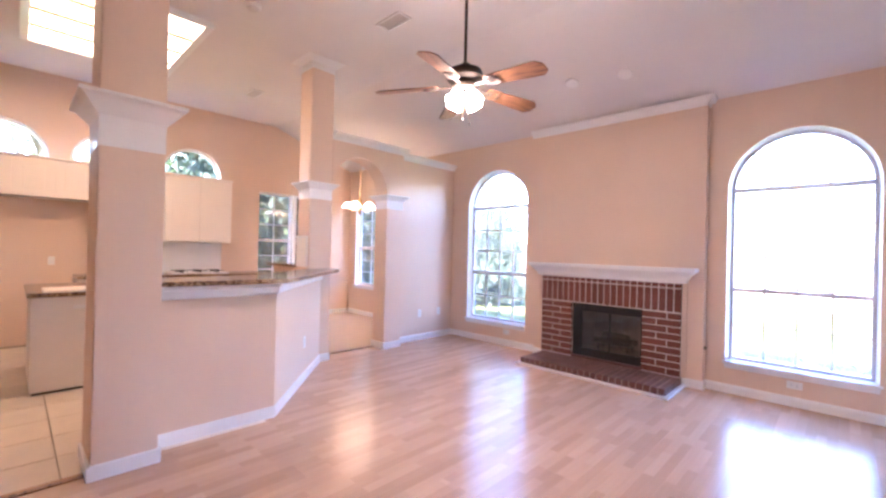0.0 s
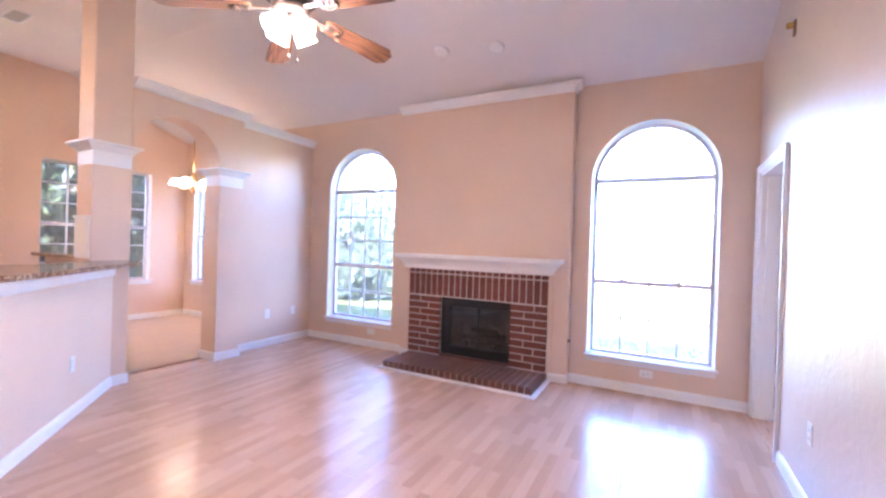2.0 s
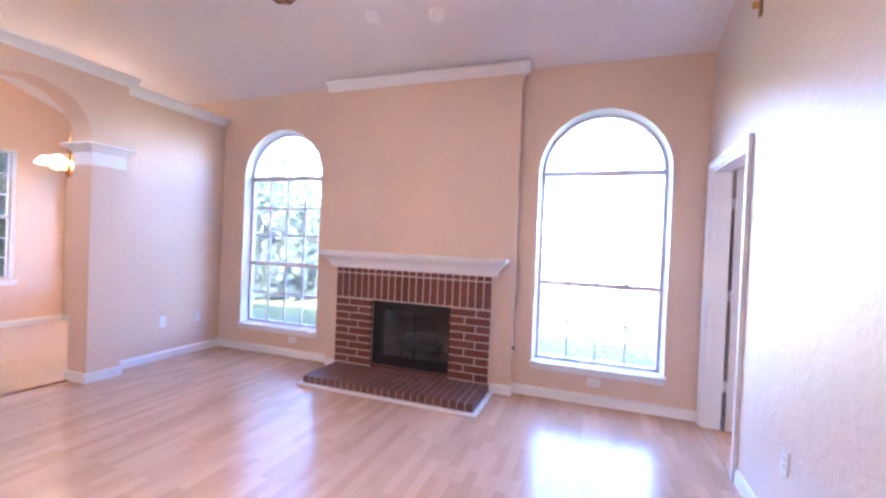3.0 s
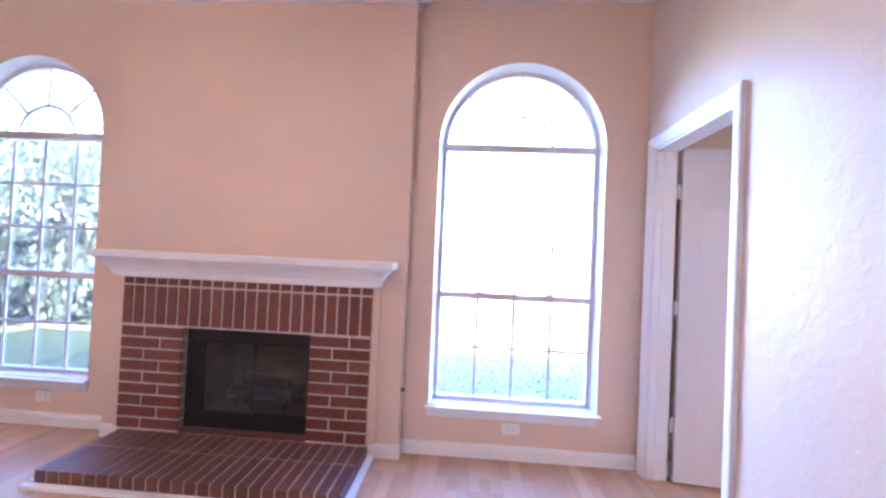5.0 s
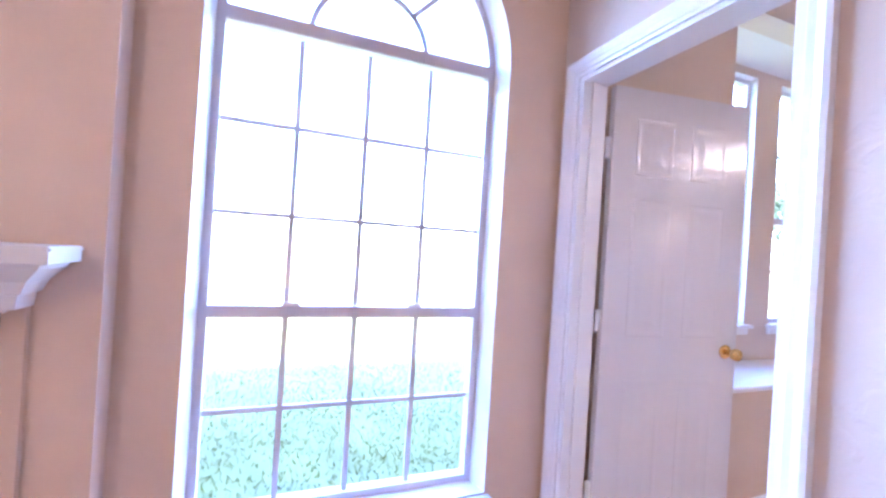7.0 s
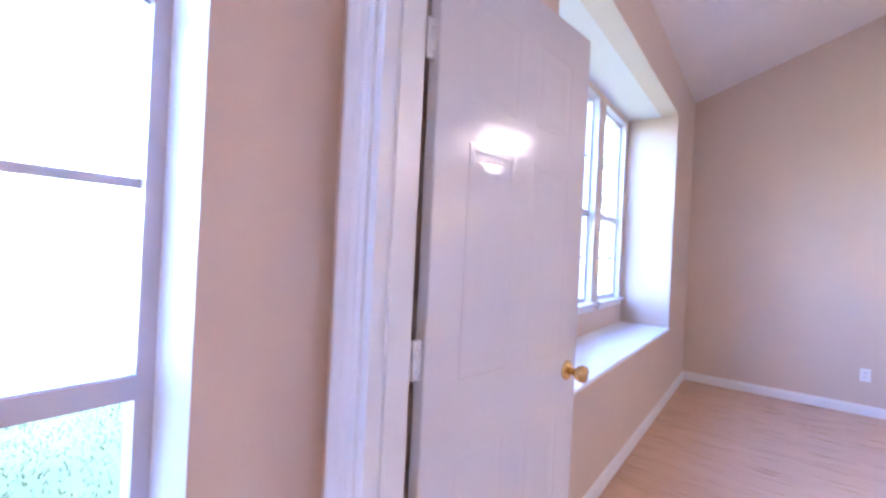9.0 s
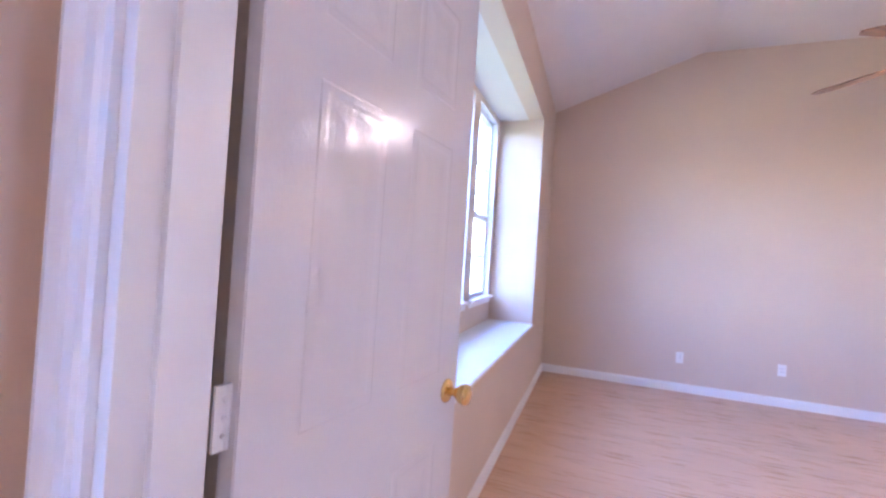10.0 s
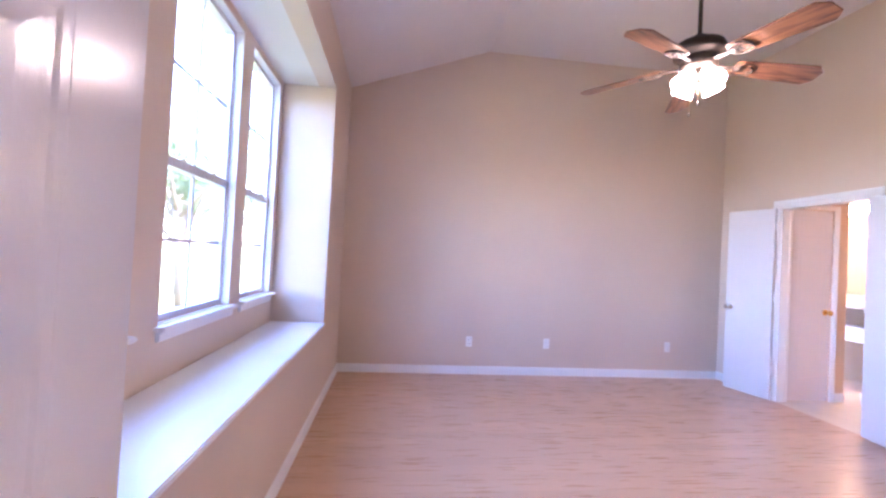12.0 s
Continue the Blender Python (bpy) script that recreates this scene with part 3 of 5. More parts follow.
    if arched:
        bm = bmesh.new()
        c, r = (a + b) / 2, (b - a) / 2 - 0.02
        pts = [(c - r * math.cos(math.pi * i / 24), z1 + 0.01 + r * math.sin(math.pi * i / 24)) for i in range(25)]
        lay = [[bm.verts.new((s, face + sgn * dd, z) if axis == "x" else (face + sgn * dd, s, z)) for s, z in pts] for dd in (depth + 0.022, depth + 0.026)]
        bm.faces.new(lay[0]), bm.faces.new(lay[1])
        p = part("pane", bm, M_GLASS, w, "clear half-round window glass")
        p.visible_shadow = False
    if sill:
        bm = bmesh.new()
        bar_box(bm, axis, face, a - 0.038, b + 0.038, z0 - 0.024, z0 - 0.001, -sgn * 0.045, 0, 0.006)
        bar_box(bm, axis, face, a, b, z0 - 0.024, z0 - 0.001, 0, d0)
        if arched:
            bar_box(bm, axis, face, a - FLARE, b + FLARE, z0, z0 + 0.003, 0.001, d0)
        part("window_sill", bm, M_TRIM, w, "white painted sill")
        bm = bmesh.new()
        bar_box(bm, axis, face, a - 0.022, b + 0.022, z0 - 0.024 - apron, z0 - 0.024, -sgn * 0.018, 0, 0.005)
        part("apron", bm, M_TRIM, w, "white painted apron")
    # grey sheet added outside the glass as glare haze, also dims the daylight
    if screen:
        bm = bmesh.new()
        bar_box(bm, axis, face, a + f, b - f, z0 + f, z1 - f, sgn * (depth + 0.044), sgn * (depth + 0.045))
        part("haze_screen", bm, M_HAZE_SCREEN, w, "grey see-through screen added to haze the view and dim the daylight")
    # white reveal lining
    bm = bmesh.new()
    t = 0.004
    e = FLARE if arched else 0.0
    if arched:
        for s0, s1 in ((a - e + 0.001, a + t), (b + e - 0.001, b - t)):
            bm.faces.new([bm.verts.new((s, face + dd, z) if axis == "x" else (face + dd, s, z)) for s, dd, z in ((s0, sgn * 0.002, z0), (s1, d0, z0), (s1, d0, z1), (s0, sgn * 0.002, z1))])
    else:
        bar_box(bm, axis, face, a, a + t, z0, z1, sgn * 0.002, d0)
        bar_box(bm, axis, face, b - t, b, z0, z1, sgn * 0.002, d0)
    if arched:
        c, r = (a + b) / 2, (b - a) / 2
        n = 32
        for i in range(n):
            t0, t1 = math.pi * i / n, math.pi * (i + 1) / n
            q = []
            for dd, tt in ((sgn * 0.002, t0), (sgn * 0.002, t1), (d0, t1), (d0, t0)):
                rr = r - t if dd == d0 else r + e - 0.001
                s, z = c - rr * math.cos(tt), z1 + rr * math.sin(tt)
                q.append(bm.verts.new((s, face + dd, z) if axis == "x" else (face + dd, s, z)))
            bm.faces.new(q)
    else:
        bar_box(bm, axis, face, a, b, z1 - t, z1, sgn * 0.002, d0)
    part("reveal", bm, M_TRIM, w, "white painted reveal")
    return w


window("window_1", "x", 0, 1, W1, 4, 3, 2, 1.055, "tall arched metal sash window over the lawn", screen=True)
window("window_2", "x", 0, 1, W2, 4, 3, 2, 1.055, "tall arched metal sash window beside the fireplace")
window("window_3", "x", 0, 1, W3, 2, 3, 3, 1.40, "sash window in the breakfast nook", screen=True)
KM = (KW[0] + KW[1]) / 2
window("window_4", "y", XW, -1, (KW[0], KM - 0.03, KW[2], KW[3], False), 2, 3, 3, 1.50, "sash window of the nook with garden trees outside", screen=True)
window("window_5", "y", XW, -1, (KM + 0.03, KW[1], KW[2], KW[3], False), 2, 3, 3, 1.50, "sash window of the nook with garden trees outside", screen=True)
structure("trim_mullion", box(XW - 0.15, KM - 0.03, KW[2], XW - 0.01, KM + 0.03, KW[3]), M_TRIM, "white mullion between the nook windows", "trim")


def half_round(name, o):
    a, b, z0, z1, _ = o
    c, r = (a + b) / 2, (b - a) / 2
    w = thing(name, "half-round window above the kitchen cabinets", "window", kind="structure")
    bm = bmesh.new()
    n = 28
    for i in range(n):
        t0, t1 = math.pi * i / n, math.pi * (i + 1) / n
        vs = []
        for rr, dd in ((r - 0.035, -0.06), (r - 0.001, -0.06), (r - 0.001, -0.11), (r - 0.035, -0.11)):
            for tt in (t0, t1):
                vs.append(bm.verts.new((XW + dd, c - rr * math.cos(tt), z1 + rr * math.sin(tt))))
        for q in ((0, 1, 3, 2), (2, 3, 5, 4), (4, 5, 7, 6), (6, 7, 1, 0)):
            bm.faces.new([vs[j] for j in q])
    add_box(bm, XW - 0.11, a, z0, XW - 0.06, b, z0 + 0.035)
    part("window_frame", bm, M_TRIM, w)
    bm = bmesh.new()
    lay = [[bm.verts.new((XW + dd, c - (r - 0.02) * math.cos(math.pi * i / n), z1 + (r - 0.02) * math.sin(math.pi * i / n))) for i in range(n + 1)] for dd in (-0.083, -0.087)]
    bm.faces.new(lay[0]), bm.faces.new(lay[1])
    part("pane", bm, M_GLASS, w, "clear glass").visible_shadow = False


for i, o in enumerate(KARCH):
    half_round("window_%d" % (6 + i), o)
for i, o in enumerate(BWIN):
    window("window_%d" % (9 + i), "x", BB, 1, o, 2, 2, 2, 1.67, "tall sash window of the bedroom bay", depth=0.05, apron=0.045)


# ---------------- doors ----------------
def panel_leaf(w, h, t, parent_thing, material, layout):
    """A moulded door leaf in its own frame: hinge edge at x=0, along +x, thickness in y."""
    bm = bmesh.new()
    add_box(bm, 0, -t / 2, 0, w, t / 2, h, 0.002)
    part("leaf", bm, material, parent_thing)
    for x0, z0, x1, z1 in layout:
        for s in (-1, 1):
            bm = bmesh.new()
            y = s * t / 2
            # recessed moulding ring, then a raised field
            prof = [(0.0, 0.0012), (0.012, 0.0012), (0.02, 0.0004), (0.035, 0.0004), (0.06, 0.0016)]
            rings = []
            for e, d in prof:
                rings.append([bm.verts.new((px, y + s * d, pz)) for px, pz in ((x0 + e, z0 + e), (x1 - e, z0 + e), (x1 - e, z1 - e), (x0 + e, z1 - e))])
            base = [bm.verts.new((px, y, pz)) for px, pz in ((x0 - 0.004, z0 - 0.004), (x1 + 0.004, z0 - 0.004), (x1 + 0.004, z1 + 0.004), (x0 - 0.004, z1 + 0.004))]
            for a, b in zip([base] + rings, rings):
                for i in range(4):
                    bm.faces.new((a[i], a[(i + 1) % 4], b[(i + 1) % 4], b[i]))
            bm.faces.new(rings[-1])
            part("panel", bm, material, parent_thing)


def six_panels(w):
    m, g = 0.115, 0.10
    pw = (w - 2 * m - g) / 2
    out = []
    for z0, z1 in ((0.22, 0.80), (0.99, 1.56), (1.67, 1.90)):
        for i in range(2):
            x0 = m + i * (pw + g)
            out.append((x0, z0, x0 + pw, z1))
    return out


def knob(parent_thing, x, z, t, material):
    for s in (-1, 1):
        m = Matrix.Translation((x, s * t / 2, z)) @ Matrix.Rotation(radians(-90 * s), 4, "X")
        k = part("knob", lathe([(0.012, 0.003), (0.011, 0.025), (0.013, 0.03), (0.024, 0.042), (0.028, 0.055), (0.025, 0.066), (0.012, 0.07), (0.0, 0.07)], m), material, parent_thing, "round polished knob")
        part("rosette", lathe([(0.032, 0.0), (0.032, 0.004), (0.026, 0.009), (0.012, 0.01)], m), material, k)


def hinge(parent_thing, z, y):
    bm = bmesh.new()
    add_lathe(bm, [(0.006, 0), (0.006, 0.09)], Matrix.Translation((-0.004, y, z)), 10)
    add_box(bm, -0.024, y - 0.004, z, 0.001, y + 0.002, z + 0.09)
    for k in range(3):
        add_lathe(bm, [(0.004, 0), (0.004, 0.002)], Matrix.Translation((-0.010, y - 0.004, z + 0.02 + 0.025 * k)) @ Matrix.Rotation(radians(90), 4, "X"), 8)
    part("hinge", bm, M_TRIM, parent_thing, "white painted hinge")


HX, HY, LEAF_W, LEAF_T, LEAF_A = 0.153, -0.130, 0.69, 0.036, -8.0
d = thing("door_1", "open white six-panel door with a brass knob", "door", pose(HX, HY, 0.012, 0, 0, LEAF_A), kind="structure")
panel_leaf(LEAF_W, 2.03, LEAF_T, d, M_DOOR, six_panels(LEAF_W))
knob(d, LEAF_W - 0.06, 0.925, LEAF_T, M_BRASS)
for z in (0.29, 1.004, 1.725):
    hinge(d, z, 0.0)


def casing(axis, face, out, a, b, h, w=0.068, label="white moulded door casing"):
    """Door casing on one face of a wall."""
    sec = [(0, 0), (0.012, 0), (0.013, 0.012), (0.018, 0.016), (0.018, 0.034), (0.022, 0.04), (0.027, w - 0.012), (0.024, w), (0, w)]
    bm = bmesh.new()

    def P(o, s, z):
        return (face + out * o, s, z) if axis == "y" else (s, face + out * o, z)

    lines = []
    for o, k in sec:
        lines.append([bm.verts.new(P(o, s, z)) for s, z in ((a - k, 0), (a - k, h + k), (b + k, h + k), (b + k, 0))])
    n = len(lines)
    for i in range(n):
        p, q = lines[i], lines[(i + 1) % n]
        for j in range(3):
            bm.faces.new((p[j], p[j + 1], q[j + 1], q[j]))
    bm.faces.new([l[0] for l in lines]), bm.faces.new([l[3] for l in lines])
    return structure("door_casing", bm, M_TRIM, label, "door casing")


casing("y", 0, -1, -0.895, -0.11, 2.05)
casing("y", BW, 1, -0.895, -0.11, 2.05)
# jamb lining with stop
bm = bmesh.new()
add_box(bm, -0.001, -0.13, 0, 0.121, -0.1095, 2.05)
add_box(bm, -0.001, -0.8955, 0, 0.121, -0.877, 2.05)
add_box(bm, -0.001, -0.877, 2.032, 0.121, -0.13, 2.0505)
add_box(bm, 0.04, -0.14, 0, 0.075, -0.13, 2.032)
add_box(bm, 0.04, -0.877, 0, 0.075, -0.867, 2.032)
structure("door_jamb", bm, M_TRIM, "white painted door jamb", "door jamb")
structure("trim_threshold", box(-0.01, -0.875, -0.004, 0.13, -0.13, 0.006, 0.003), M_FLOOR2, "wooden threshold strip in the doorway", "threshold")

# ---------------- fireplace ----------------
fire = thing("fireplace", "red brick fireplace surround with pale mortar joints and black firebox", "fireplace")
FX0, FX1, FY = -3.42, -1.75, -0.155
FBX0, FBX1, FBZ0, FBZ1 = -3.0, -2.14, 0.105, 0.77
J = 0.013
bm = bmesh.new()
add_box(bm, FX0, FY + 0.008, 0, FBX0, -0.099, FBZ1)
add_box(bm, FBX1, FY + 0.008, 0, FX1, -0.099, FBZ1)
add_box(bm, FX0, FY + 0.008, FBZ1, FX1, -0.099, 1.10)
part("mortar_bed", bm, M_MORTAR, fire, "pale grey mortar joints")
BRICKS = {}


def brick(w, d, h, m, parent, name, material, key=""):
    k = (round(w, 3), round(d, 3), round(h, 3), key)
    if k not in BRICKS:
        bm = box(0, 0, 0, w, d, h)
        es = list(bm.edges)
        bmesh.ops.bevel(bm, geom=es, offset=0.003, segments=1, affect="EDGES")
        me = bpy.data.meshes.new(name)
        bm.to_mesh(me)
        bm.free()
        me.materials.append(material)
        BRICKS[k] = me
    ob = new(name, BRICKS[k])
    ob.parent = parent
    ob.matrix_basis = m
    return ob


rb = random.Random(4)
# soldier course and the row of brick ends above it
n = 22
pw = (FX1 - FX0 + J) / n
for i in range(n):
    x = FX0 + i * pw
    jog = rb.uniform(-0.0015, 0.0015)
    brick(pw - J, 0.055, 1.045 - FBZ1 - 2 * J, pose(x, FY + jog, FBZ1 + J), fire, "brick", M_BRICK)
    brick(pw - J, 0.055, 0.055, pose(x, FY + jog, 1.045), fire, "brick", M_BRICK)
# stretcher courses on both sides
rows = 9
rh = (FBZ1 - 0.09) / rows
for r in range(rows):
    z = 0.09 + r * rh + J * 0.5
    jl = FBX0 - FX0
    a = jl * (0.62 if r % 2 else 0.36)
    for x0, x1 in ((FX0, FX0 + a), (FX0 + a + J, FBX0)):
        brick(x1 - x0, 0.055, rh - J, pose(x0, FY + rb.uniform(-0.0015, 0.0015), z), fire, "brick", M_BRICK)
    jr = FX1 - FBX1
    a = jr * (0.36 if r % 2 else 0.64)
    for x0, x1 in ((FBX1, FBX1 + a), (FBX1 + a + J, FX1)):
        brick(x1 - x0, 0.055, rh - J, pose(x0, FY + rb.uniform(-0.0015, 0.0015), z), fire, "brick", M_BRICK)
# firebox
bm = bmesh.new()
t = 0.11
FF = FY + 0.058
add_box(bm, FBX0, FF, FBZ1 - 0.10, FBX1, FF + 0.05, FBZ1, 0.003)
add_box(bm, FBX0, FF, FBZ0, FBX1, FF + 0.05, FBZ0 + 0.10, 0.003)
add_box(bm, FBX0, FF, FBZ0 + 0.10, FBX0 + t, FF + 0.05, FBZ1 - 0.10, 0.003)
add_box(bm, FBX1 - 0.03, FF, FBZ0 + 0.10, FBX1, FF + 0.05, FBZ1 - 0.10, 0.003)
part("firebox_sill", box(FBX0 + 0.002, FY + 0.012, 0.079, FBX1 - 0.002, FF - 0.001, FBZ0 + 0.002, 0.002), M_BRICK2, fire, "dark brick sill under the firebox")
ff = part("firebox_frame", bm, M_BLACK, fire, "black steel firebox frame")
for k in range(3):
    part("louvre", box(FBX0 + 0.04, FF - 0.006, FBZ1 - 0.085 + k * 0.026, FBX1 - 0.04, FF + 0.002, FBZ1 - 0.07 + k * 0.026, 0.002), M_BLACK, ff)
bm = bmesh.new()
IB = 0.30
add_box(bm, FBX0 + t, FF + 0.05, FBZ0 + 0.08, FBX1 - 0.03, IB, FBZ0 + 0.10)
add_box(bm, FBX0 + t, FF + 0.05, FBZ1 - 0.10, FBX1 - 0.03, IB, FBZ1 - 0.08)
add_box(bm, FBX0 + t - 0.02, FF + 0.05, FBZ0 + 0.08, FBX0 + t, IB, FBZ1 - 0.08)
add_box(bm, FBX1 - 0.03, FF + 0.05, FBZ0 + 0.08, FBX1 - 0.01, IB, FBZ1 - 0.08)
add_box(bm, FBX0 + t - 0.02, IB, FBZ0 + 0.08, FBX1 - 0.01, IB + 0.02, FBZ1 - 0.08)
part("firebox_lining", bm, M_SOOT, fire, "sooty firebrick lining")
p = part("glass_door", box(FBX0 + t, FF + 0.012, FBZ0 + 0.10, FBX1 - 0.03, FF + 0.016, FBZ1 - 0.10), M_GLASS, fire, "glass fireplace door")
part("door_divider", box((FBX0 + FBX1) / 2 + 0.03, FF + 0.004, FBZ0 + 0.10, (FBX0 + FBX1) / 2 + 0.05, FF + 0.012, FBZ1 - 0.10), M_BLACK, fire)
grate = thing("fire_grate", "black iron grate inside the firebox", "grate", pose(-2.53, 0.08, FBZ0 + 0.10))
for k in range(5):
    part("grate_bar", box(-0.2 + k * 0.095, -0.09, 0.05, -0.185 + k * 0.095, 0.10, 0.065, 0.003), M_BLACK, grate)
for sx in (-0.18, 0.18):
    part("leg", box(sx - 0.008, -0.08, 0, sx + 0.008, -0.065, 0.05), M_BLACK, grate)
    part("leg", box(sx - 0.008, 0.07, 0, sx + 0.008, 0.085, 0.05), M_BLACK, grate)
for k, (lx, ly, lz, rz, ln) in enumerate(((-0.02, -0.03, 0.105, 4, 0.46), (0.03, 0.06, 0.105, -6, 0.42), (0.0, 0.01, 0.175, 14, 0.36))):
    bm = lathe([(0.03, -ln / 2), (0.04, -ln / 2 + 0.01), (0.043, 0), (0.036, ln / 2 - 0.01), (0.03, ln / 2)], None, 12)
    for v in bm.verts:
        v.co += 0.008 * noise.noise_vector(v.co * 14)
    lg = ob_from("log", bm, M_LOG, pose(-2.53 + lx, ly + 0.08, FBZ0 + 0.10 + lz) @ pose(0, 0, 0, 0, 90, 0) @ pose(0, 0, 0, rz, 0, 0))
    tagged(lg, "charred log lying on the fire grate", "log", "fire logs")
# hearth
hearth = thing("hearth", "low dark red brick hearth with a white trim at the floor", "hearth")
HX0, HX1, HY0, HY1, HZ = -3.395, -1.74, -0.69, -0.155, 0.085
part("hearth_bed", box(HX0 + 0.004, HY0 + 0.004, 0, HX1 - 0.004, HY1 + 0.05, HZ - 0.003), M_MORTAR2, hearth, "stained mortar bed")
n = 24
JH = 0.008
pw = (HX1 - HX0 + JH) / n
for i in range(n):
    x = HX0 + i * pw
    dz = rb.uniform(-0.0015, 0.0015)
    brick(pw - JH, 0.30, HZ, pose(x, HY0, dz), hearth, "brick", M_BRICK2, "h")
    brick(pw - JH, HY1 - HY0 - 0.311, HZ, pose(x, HY0 + 0.311, dz), hearth, "brick", M_BRICK2, "h")
bm = bmesh.new()
add_box(bm, HX0 - 0.045, HY0 - 0.045, 0, HX1 + 0.045, HY0 - 0.001, 0.022, 0.004)
add_box(bm, HX0 - 0.045, HY0, 0, HX0 - 0.001, -0.117, 0.022, 0.004)
add_box(bm, HX1 + 0.001, HY0, 0, HX1 + 0.045, -0.117, 0.022, 0.004)
part("hearth_trim", bm, M_TRIM, hearth, "white painted floor trim")
# mantel
mantel = thing("mantel_shelf", "white painted moulded mantel shelf above the bricks", "mantel")
prof = [(0.0, 1.10), (0.02, 1.10), (0.025, 1.135), (0.035, 1.14), (0.05, 1.17), (0.085, 1.205), (0.09, 1.215), (0.115, 1.22), (0.115, 1.245), (0.0, 1.245)]
bm = bmesh.new()
rings = []
for e, z in prof:
    e2 = max(e, 0)
    rings.append([bm.verts.new(p) for p in ((-3.46 - e2, -0.1005, z), (-3.46 - e2, -0.165 - e2, z), (-1.715 + e2, -0.165 - e2, z), (-1.715 + e2, -0.1005, z))])
for a, b in zip(rings, rings[1:]):
    for i in range(3):
        bm.faces.new((a[i], a[i + 1], b[i + 1], b[i]))
bm.faces.new(rings[0]), bm.faces.new(rings[-1])
part("moulding", bm, M_TRIM, mantel)
part("shelf_board", box(-3.58, -0.287, 1.245, -1.595, -0.1005, 1.262, 0.005), M_TRIM, mantel)
part("frieze", box(-3.45, -0.172, 1.09, -1.72, -0.1605, 1.104, 0.002), M_TRIM, mantel)
# tan pilaster strips beside the bricks
for nm, x0, x1 in (("trim_pilaster_left", -3.47, -3.421), ("trim_pilaster_right", -1.748, -1.70)):
    structure(nm, box(x0, -0.125, 0.09, x1, -0.0995, 1.10), M_WALL, "peach painted edge strip beside the bricks", "trim")

gv = thing("gas_valve", "small chrome gas key valve in the chimney breast", "gas valve", pose(-1.549, -0.055, 0.43) @ pose(0, 0, 0, 0, 90, 0))
part("escutcheon", lathe([(0.024, 0), (0.024, 0.003), (0.016, 0.006)]), M_STEEL, gv)
part("key_socket", lathe([(0.012, 0.006), (0.012, 0.02), (0.007, 0.022)]), M_DARK, gv)

# ---------------- bar ----------------
bar_pts = [(-3.83, -4.46), (-3.83, -3.62), (-5.075, -2.515), (-5.078, -2.67), (-3.97, -3.70), (-3.97, -4.46)]
bm = bmesh.new()
add_prism(bm, bar_pts, 0, 1.095)
structure("wall_bar", bm, M_WALL, "low peach half wall under the granite bar", "half wall")
for p, q, o in (((-3.83, -4.46), (-3.83, -3.612), (1, 0)), ((-3.83, -3.62), (-5.075, -2.515), (0.664, 0.748))):
    baseboard(p, q, o)
    sweep_structure("trim_bar", [(0, 0), (0.018, 0.01), (0.02, 0.06), (0.035, 0.075), (0.035, 0.10), (0, 0.10)], (*p, 0.998), (*q, 0.998), (*o, 0), M_TRIM, "white trim band under the bar top", "trim")
bm = bmesh.new()
add_prism(bm, [(-3.72, -4.46), (-3.64, -3.70), (-3.66, -3.60), (-3.72, -3.52), (-4.80, -2.44), (-4.90, -2.37), (-5.02, -2.35), (-5.075, -2.39), (-5.079, -2.69), (-4.10, -3.80), (-4.08, -4.46)], 1.098, 1.133)
bmesh.ops.bevel(bm, geom=list(bm.edges), offset=0.008, segments=2, affect="EDGES")
tagged(ob_from("bar_top", bm, M_GRANITE), "brown speckled granite bar top with a rounded edge", "worktop")


structure("wall_pony", box(-6.10, -2.64, 0, -5.362, -2.50, 1.14), M_WALL, "low peach half wall between kitchen and nook", "half wall")
tagged(ob_from("ledge_cap", box(-6.13, -2.74, 1.14, -5.361, -2.46, 1.172, 0.006), M_GRANITE), "brown granite cap on the low kitchen wall", "ledge")


